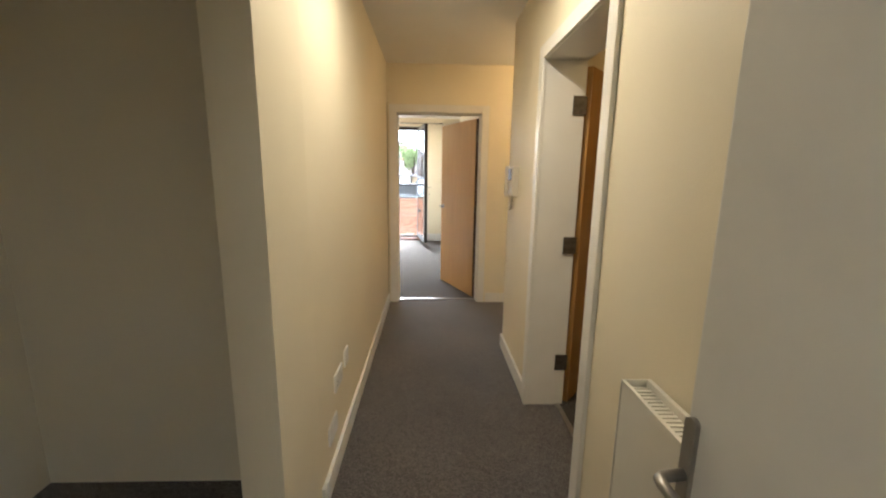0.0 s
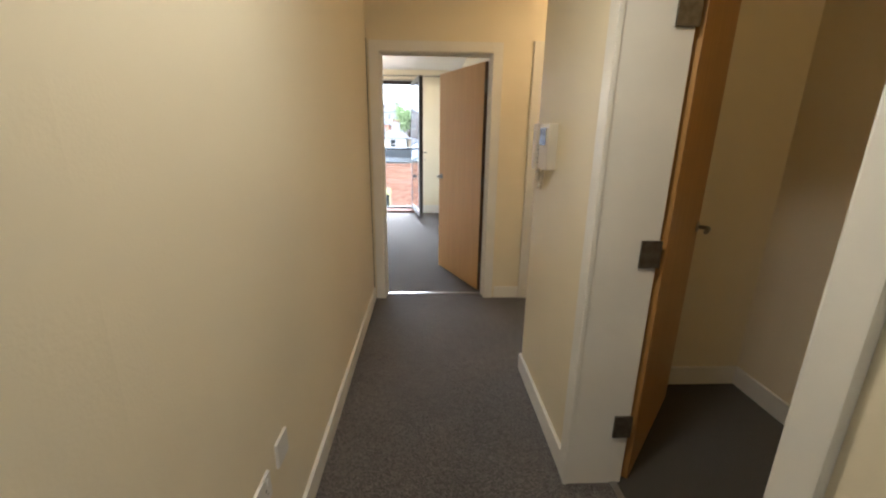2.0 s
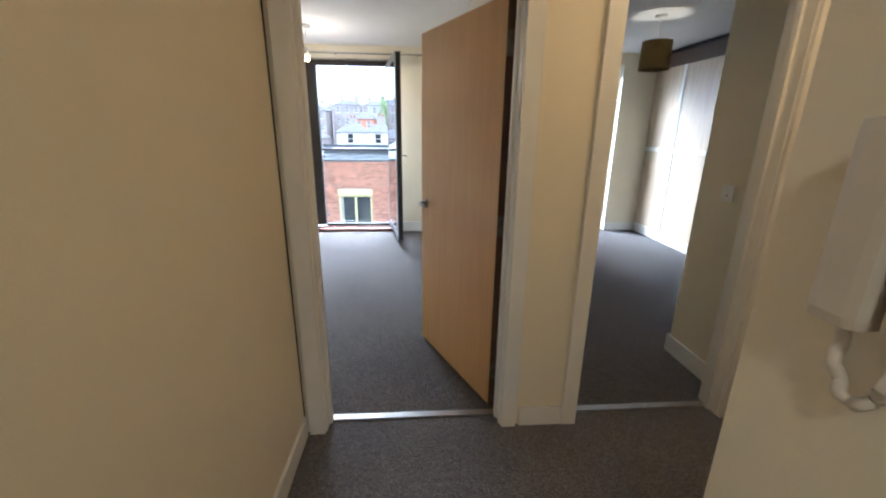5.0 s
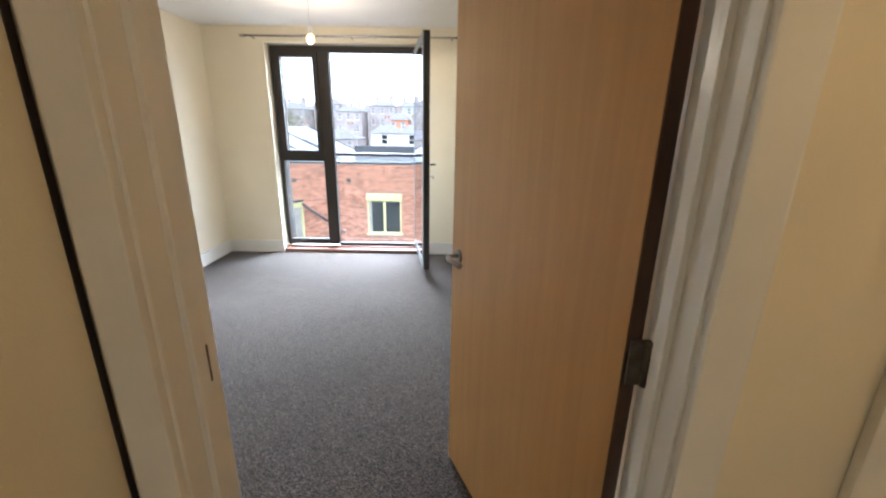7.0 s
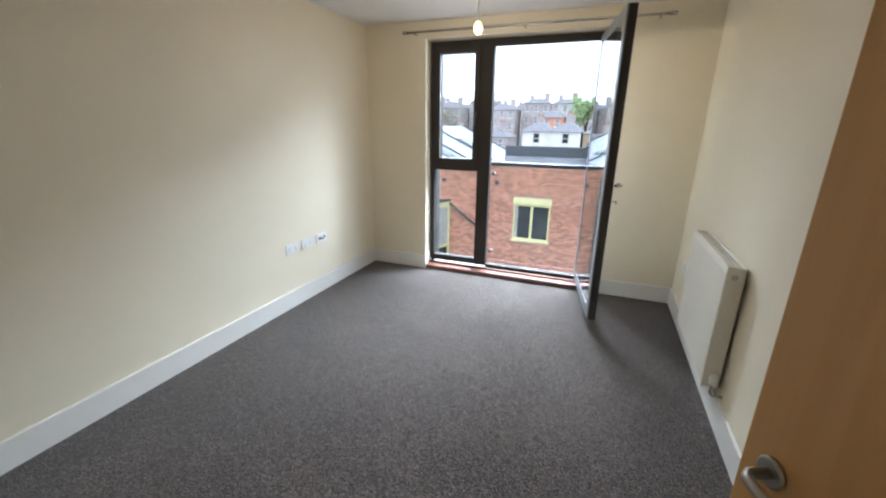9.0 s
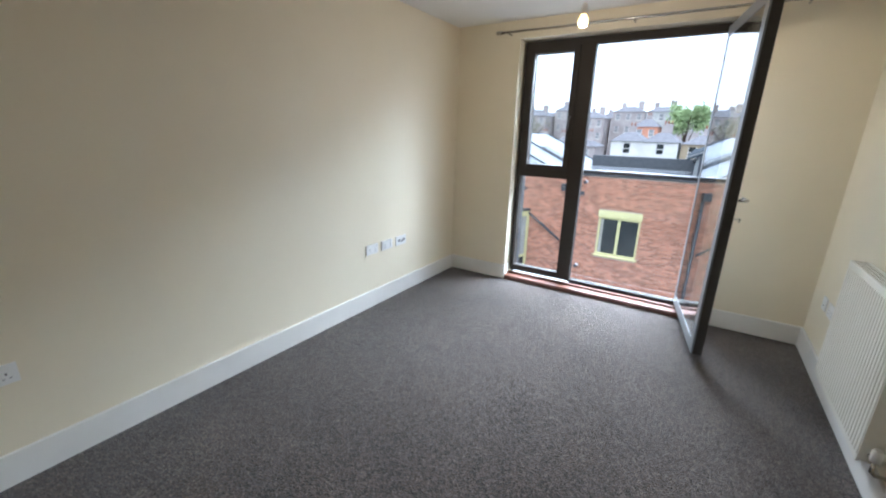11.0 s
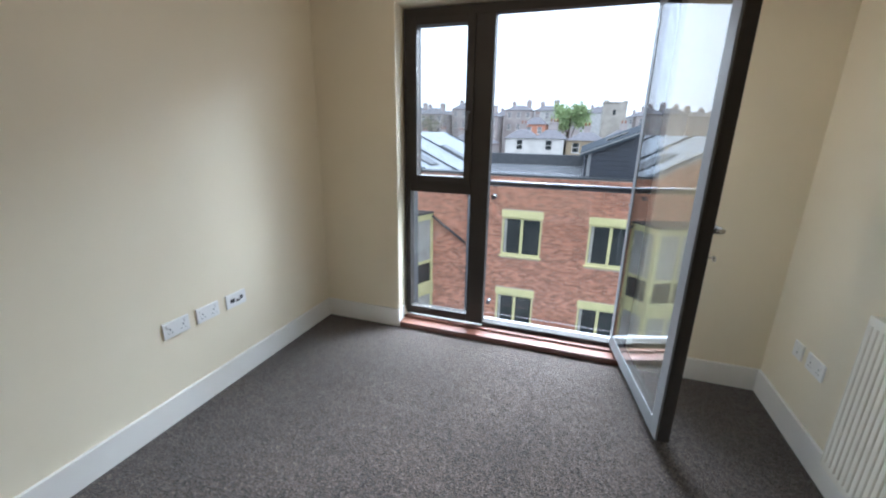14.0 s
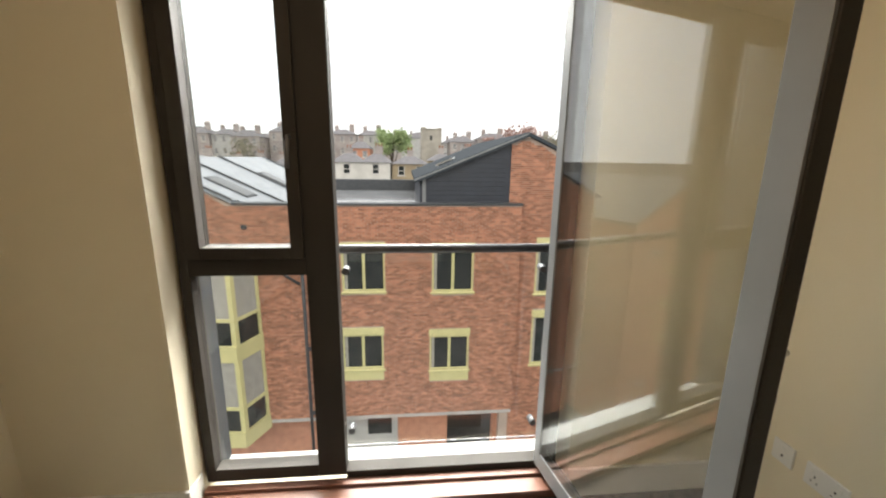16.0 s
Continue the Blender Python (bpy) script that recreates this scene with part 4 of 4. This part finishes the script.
for y in (FY - 0.06, 21.4, 24.0, 28.9):
    x1 = -5.25 if y < 19 else -4.25
    part("roof_seam", slab([(-7.68, y, 1.61), (-7.68, y + 0.10, 1.61), (x1, y + 0.10, roof_z(x1) + 0.05), (x1, y, roof_z(x1) + 0.05)], 0.06), M_LEAD, slope, "dark raised roof joint")
for y in (20.0, 24.4):
    xa, xb = -6.4, -5.2
    rl = part("rooflight", slab([(xa, y, roof_z(xa) + 0.03), (xa, y + 0.8, roof_z(xa) + 0.03), (xb, y + 0.8, roof_z(xb) + 0.03), (xb, y, roof_z(xb) + 0.03)], 0.08), M_LEAD, slope)
    part("pane", slab([(xa + 0.06, y + 0.06, roof_z(xa + 0.06) + 0.036), (xa + 0.06, y + 0.74, roof_z(xa + 0.06) + 0.036), (xb - 0.06, y + 0.74, roof_z(xb - 0.06) + 0.036), (xb - 0.06, y + 0.06, roof_z(xb - 0.06) + 0.036)], 0.01), M_DKGLASS, slope)
part("flat_roof", boxes((-4.6, 2.65, FY + 0.3, 27.5, -0.3, 0.06)), M_FLAT, block, "wet grey flat roof")
part("roof_upstand", boxes((-4.6, 2.65, 27.2, 27.5, 0.06, 0.58)), M_LEAD, block, "dark roof upstand")

# gabled wing
GY = 19.4
AX, AZ, SL, SR = 3.13, 2.27, 0.41, 0.453
wing = thing("gabled_brick_wing", "red brick gabled wing with dark cladding and slate roof", "apartment building")
wing_top = lambda x: AZ - (SL if x < AX else SR) * abs(x - AX) - 0.04
part("wall", holed_wall(2.66, 9.0, GZ, -0.4, GY, GY + 0.3, WING_WINS), M_MORTAR, wing)
part("gable_wall", prism([(2.66, -0.399), (9.0, -0.399), (AX, AZ), (2.66, AZ - SL * 0.47)], "y", GY, GY + 0.3), M_MORTAR, wing)
# dark sheet stands for the unlit rooms of the wing
part("dark_backing", boxes((3.2, 8.0, GY + 0.9, GY + 1.0, -6.4, -0.5)), M_LEAD, wing, "dark panel in place of dim rooms behind the windows")
part("side_wall", boxes((-0.04, 0.2, GY + 0.1, 27.4, -0.1, 0.85)), M_CLAD, wing)
part("clad_backing", prism([(0.12, -0.1), (2.66, -0.1), (2.66, AZ - 0.22), (0.12, AZ - 1.26)], "y", GY + 0.05, GY + 0.3), M_CLAD, wing)
zz = 0.0
while zz < 1.95:
    xl = max(0.12, AX - (AZ - (zz + 0.13)) / SL + 0.03)
    if xl < 2.6:
        part("cladding_board", boxes((xl, 2.66, GY + 0.02, GY + 0.05, zz, zz + 0.125), bevel=0.006), M_CLAD, wing)
    zz += 0.135
part("corner_trim", boxes((0.02, 0.12, GY + 0.0, GY + 0.12, -0.1, AZ - 1.27), bevel=0.01), M_ALU, wing, "pale metal corner trim")
part("roof_slope", slab([(AX, GY - 0.12, AZ + 0.12), (AX, 27.5, AZ + 0.12), (-0.2, 27.5, AZ + 0.12 - SL * 3.33), (-0.2, GY - 0.12, AZ + 0.12 - SL * 3.33)], 0.14), M_WSLATE, wing, "wet slate grey roof slope")
part("roof_slope", slab([(AX, GY - 0.12, AZ + 0.12), (AX, 27.5, AZ + 0.12), (9.2, 27.5, AZ + 0.12 - SR * 6.07), (9.2, GY - 0.12, AZ + 0.12 - SR * 6.07)], 0.10), M_WSLATE, wing)
part("verge", slab([(AX, GY - 0.14, AZ + 0.10), (AX, GY - 0.10, AZ + 0.10), (-0.22, GY - 0.10, AZ + 0.10 - SL * 3.35), (-0.22, GY - 0.14, AZ + 0.10 - SL * 3.35)], 0.05), M_ALU, wing, "pale metal verge trim")
part("roof_window", slab([(1.2, 21.0, AZ + 0.16 - SL * 1.93), (1.2, 22.0, AZ + 0.16 - SL * 1.93), (0.6, 22.0, AZ + 0.16 - SL * 2.53), (0.6, 21.0, AZ + 0.16 - SL * 2.53)], 0.05), M_DKGLASS, wing)
for wv in WING_WINS:
    facade_window(wing, *wv, GY, False)

# second gabled wing further along the street
wing2 = thing("gabled_brick_wing", "red brick gabled wing with standing seam metal roof", "apartment building")
part("wall", prism([(-22.0, GZ), (-10.4, GZ), (-10.4, -0.6), (-13.0, 0.9), (-15.8, -0.7), (-22.0, -0.7)], "y", 17.4, 17.7), M_BRICK, wing2)
part("side_wall", boxes((-10.7, -10.4, 17.7, 24.0, GZ, -0.6)), M_BRICK, wing2)
rs = part("seam_roof", slab([(-13.0, 17.3, 1.05), (-13.0, 26.0, 1.05), (-15.9, 26.0, -0.6), (-15.9, 17.3, -0.6)], 0.1), M_SEAM, wing2)
part("seam_roof", slab([(-13.0, 17.3, 1.05), (-13.0, 26.0, 1.05), (-10.3, 26.0, -0.5), (-10.3, 17.3, -0.5)], 0.1), M_SEAM, wing2)
rb = part("seam_roof", slab([(-15.9, 17.2, -0.62), (-22.0, 17.2, -0.62), (-22.0, 21.5, 0.9), (-15.9, 21.5, 0.9)], 0.1), M_SEAM, wing2, "grey standing seam roof slope")
for k in range(12):
    xx = -16.1 - k * 0.5
    part("standing_seam", slab([(xx, 17.2, -0.57), (xx - 0.04, 17.2, -0.57), (xx - 0.04, 21.5, 0.95), (xx, 21.5, 0.95)], 0.05), M_LEAD, rb)
for x in (-13.4, -16.5):
    for z in (-2.4, -5.1):
        facade_window(wing2, x, x + 1.25, z, z + 1.3, 17.38, False)


# ---- the town behind ----
def chimney(parent, x, y, z, wide=0.9, high=1.3, pots=3):
    c = part("chimney", boxes((x - wide / 2, x + wide / 2, y - 0.3, y + 0.3, z, z + high), (x - wide / 2 - 0.08, x + wide / 2 + 0.08, y - 0.38, y + 0.38, z + high - 0.25, z + high - 0.1)), M_TERRACE, parent)
    for k in range(pots):
        px = x - wide / 2 + (k + 0.5) * wide / pots
        part("chimney_pot", tube([(px, y, z + high), (px, y, z + high + 0.45)], 0.11, 8), M_POT, c, "terracotta chimney pot")


M_POT = material("terracotta", (0.30, 0.12, 0.07), 0.9)


def town_house(name, label, x0, x1, y, top, mat, roof_high, gables=1, windows=2, win_z=None, stacks=1, deep=8):
    h = thing(name, label, "house", "town houses")
    part("wall", boxes((x0, x1, y, y + deep, GZ, top)), mat, h)
    gw = (x1 - x0) / gables
    for g in range(gables):
        a, b = x0 + g * gw, x0 + (g + 1) * gw
        c = (a + b) / 2
        part("roof", solid([(a - 0.2, y - 0.25, top), (b + 0.2, y - 0.25, top), (b + 0.2, y + deep, top), (a - 0.2, y + deep, top), (c - 0.15 * gw, y + 2.2, top + roof_high), (c + 0.15 * gw, y + 2.2, top + roof_high), (c + 0.15 * gw, y + deep - 2, top + roof_high), (c - 0.15 * gw, y + deep - 2, top + roof_high)],
             [(0, 1, 5, 4), (1, 2, 6, 5), (2, 3, 7, 6), (3, 0, 4, 7), (4, 5, 6, 7), (3, 2, 1, 0)]), M_ROOF, h, "dark slate roof")
    wz = top - 1.9 if win_z is None else win_z
    for k in range(windows):
        cx = x0 + (k + 0.5) * (x1 - x0) / windows
        for lev in range(2):
            z = wz - lev * 2.9
            # from y 80 on the panes have haze put into their colour
            w = part("window", boxes((cx - 0.5, cx + 0.5, y - 0.05, y + 0.05, z, z + 1.4)), M_DKGLASS if y < 80 else M_HAZEGLASS, h)
            part("frame", boxes((cx - 0.62, cx + 0.62, y - 0.09, y - 0.04, z - 0.12, z), (cx - 0.5, cx + 0.5, y - 0.08, y - 0.04, z - 0.001, z + 0.07), (cx - 0.5, cx + 0.5, y - 0.08, y - 0.04, z + 0.66, z + 0.75), (cx - 0.5, cx - 0.42, y - 0.08, y - 0.04, z + 0.07, z + 1.4), (cx + 0.42, cx + 0.5, y - 0.08, y - 0.04, z + 0.07, z + 1.4)), M_WHITE, w)
    for k in range(stacks):
        chimney(h, x0 + (k + 0.5) * (x1 - x0) / stacks + 0.3 * (k % 2), y + 3.6, top + roof_high * 0.55, 1.0 + 0.3 * (k % 3), 1.5 + 0.3 * (k % 2), 2 + k % 3)
    return h


town_house("white_house", "white rendered house with two hipped slate roofs", -11.6, -2.9, 70, 0.95, M_WHITE, 1.3, 2, 2, -0.75, 2)
town_house("sandstone_house", "tan sandstone house with a slate roof", -2.6, 3.0, 71, 0.75, M_TAN, 1.2, 1, 2, -1.0, 1)
town_house("sandstone_house", "tan sandstone house with a slate roof", 3.4, 12.0, 74, 1.3, M_TAN, 1.1, 2, 3, -0.8, 2)
town_house("brick_house", "small red brick house between the stone terraces", -12.6, -8.2, 97, 3.6, M_BRICK, 1.5, 1, 2, None, 1)
rt = random.Random(11)
x = -78.0
while x < 64:
    w = rt.uniform(6, 9)
    y = 112 + rt.uniform(-4, 4)
    if not -5 < x + w / 2 < 8:
        town_house("terraced_house", "grey-brown stone terraced house with chimneys", x, x + w, y, rt.uniform(5.6, 7.8), rt.choice([M_TERRACE, M_TERRACE, M_TAN, M_CONC]), rt.uniform(1.2, 1.9), 1, 3, None, 2)
    x += w + rt.uniform(0.0, 1.0)
x = -62.0
while x < 46:
    w = rt.uniform(7, 11)
    y = 84 + rt.uniform(-3, 3)
    if not -14 < x + w / 2 < 13:
        town_house("terraced_house", "grey-brown stone terraced house with chimneys", x, x + w, y, rt.uniform(-0.4, 0.6), rt.choice([M_TERRACE, M_TAN]), rt.uniform(1.2, 1.8), 1, 3, None, 2)
    x += w
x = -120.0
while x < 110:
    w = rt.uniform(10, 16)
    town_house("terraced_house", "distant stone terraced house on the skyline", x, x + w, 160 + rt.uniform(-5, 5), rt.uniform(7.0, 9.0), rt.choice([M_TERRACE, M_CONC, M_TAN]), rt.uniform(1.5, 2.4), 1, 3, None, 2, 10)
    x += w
tb = thing("stone_tower", "square tan stone tower on the skyline", "tower")
part("wall", boxes((3.4, 8.6, 112, 118, GZ, 8.9)), M_STONE, tb)
part("roof", boxes((3.25, 8.75, 111.8, 118.2, 8.9, 9.1)), M_STONE, tb)
part("parapet", boxes((3.4, 4.6, 112, 113, 9.1, 9.5), (7.5, 8.6, 112, 113, 9.1, 9.35)), M_STONE, tb)
part("window", boxes((5.6, 6.2, 111.9, 112.1, 6.2, 7.4)), M_DKGLASS, tb)


def tree(name, label, x, y, base, top, radius, mat, leaves=1100, size=0.5, seed=1):
    r = random.Random(seed)
    t = thing(name, label, "tree", "town trees")
    bm = bmesh.new()
    h = top - base
    for p0, p1, r0, r1 in [((0, 0, base), (0.2, 0, base + 0.55 * h), 0.35, 0.2)] + [((0.1, 0, base + (0.35 + 0.05 * k) * h), (radius * 0.6 * math.cos(k * 1.26), radius * 0.6 * math.sin(k * 1.26), base + (0.66 + 0.05 * (k % 3)) * h), 0.16, 0.05) for k in range(6)]:
        a, b = Vector(p0), Vector(p1)
        d = (b - a).normalized()
        u = d.orthogonal().normalized()
        v = d.cross(u)
        ra = [bm.verts.new(a + r0 * (math.cos(q) * u + math.sin(q) * v)) for q in [k * math.pi / 3 for k in range(6)]]
        rb = [bm.verts.new(b + r1 * (math.cos(q) * u + math.sin(q) * v)) for q in [k * math.pi / 3 for k in range(6)]]
        for k in range(6):
            bm.faces.new((ra[k], ra[(k + 1) % 6], rb[(k + 1) % 6], rb[k]))
    bmesh.ops.translate(bm, vec=(x, y, 0), verts=bm.verts)
    part("trunk", bm, M_BARK, t)
    clumps = [Vector((r.gauss(0, 0.45), r.gauss(0, 0.45), r.uniform(-0.5, 0.75))) for _ in range(16)]
    verts, faces = [], []
    cz = base + 0.68 * h
    for i in range(leaves):
        c = r.choice(clumps)
        p = Vector((x, y, cz)) + radius * c + Vector((r.gauss(0, 0.22), r.gauss(0, 0.22), r.gauss(0, 0.20))) * radius
        n = Vector((r.gauss(0, 1), r.gauss(0, 1), r.gauss(0, 1))).normalized()
        u = n.orthogonal().normalized() * size * r.uniform(0.5, 1.1)
        v = n.cross(u) * r.uniform(0.5, 0.9)
        k = len(verts)
        verts += [p - u, p + v * 0.7, p + u, p - v * 0.7]
        faces.append((k, k + 1, k + 2, k + 3))
    me = bpy.data.meshes.new("crown")
    me.from_pydata([tuple(p) for p in verts], [], faces)
    me.materials.append(mat)
    c = new("crown", me)
    c.parent = t
    return t


tree("broadleaf_tree", "fresh green spring tree above the roofs", -3.8, 104, GZ, 12.0, 3.2, M_LEAF, 3200, 0.42, seed=2)
tree("copper_beech", "dull red copper beech above the roofs", 27.5, 104, GZ, 11.6, 4.4, M_COPPER, 3200, 0.42, seed=3)
tree("copper_beech", "dull red copper beech above the roofs", 20.0, 106, GZ, 10.0, 2.8, M_COPPER, 1800, 0.4, seed=4)
tree("bare_tree", "pale thinly leaved tree on the skyline", 36.0, 108, GZ, 11.2, 4.5, M_BARE, 1500, 0.35, seed=5)
tree("bare_tree", "pale thinly leaved tree on the skyline", -37.0, 106, GZ, 7.5, 4.0, M_BARE, 600, 0.35, seed=6)

# brickwork, the courses nearest the window as single bricks
spots = brick_spots(-5.27, 2.95, -6.49, front_top, holes) + brick_spots(-10.0, -5.27, -6.49, front_top, holes)
near = [s for s in spots if -0.95 < s[0] < 0.15 and -2.0 < s[1] < 0.3 and s[2] > BL / 2 - 0.001][:300]
chosen = set(near)
one = brick_mesh([(0, 0, BL / 2)], 0)
one.materials.append(M_BRICK1)
for bxx, bz, _ in near:
    b = new("brick", one)
    b.location = (bxx, FY, bz)
    b.parent = block
me = brick_mesh([s for s in spots if s not in chosen], FY)
me.materials.append(M_BRICK)
b = new("brickwork", me)
b.parent = block
b["kind"] = "stuff"
wing_holes = [(a, b2, c - 0.06, d + 0.235) for a, b2, c, d in WING_WINS]
me = brick_mesh(brick_spots(2.97, 9.0, -8.95, wing_top, wing_holes) + brick_spots(2.66, 2.97, 0.25, wing_top, []), GY)
me.materials.append(M_BRICK)
b = new("brickwork", me)
b.parent = wing
b["kind"] = "stuff"
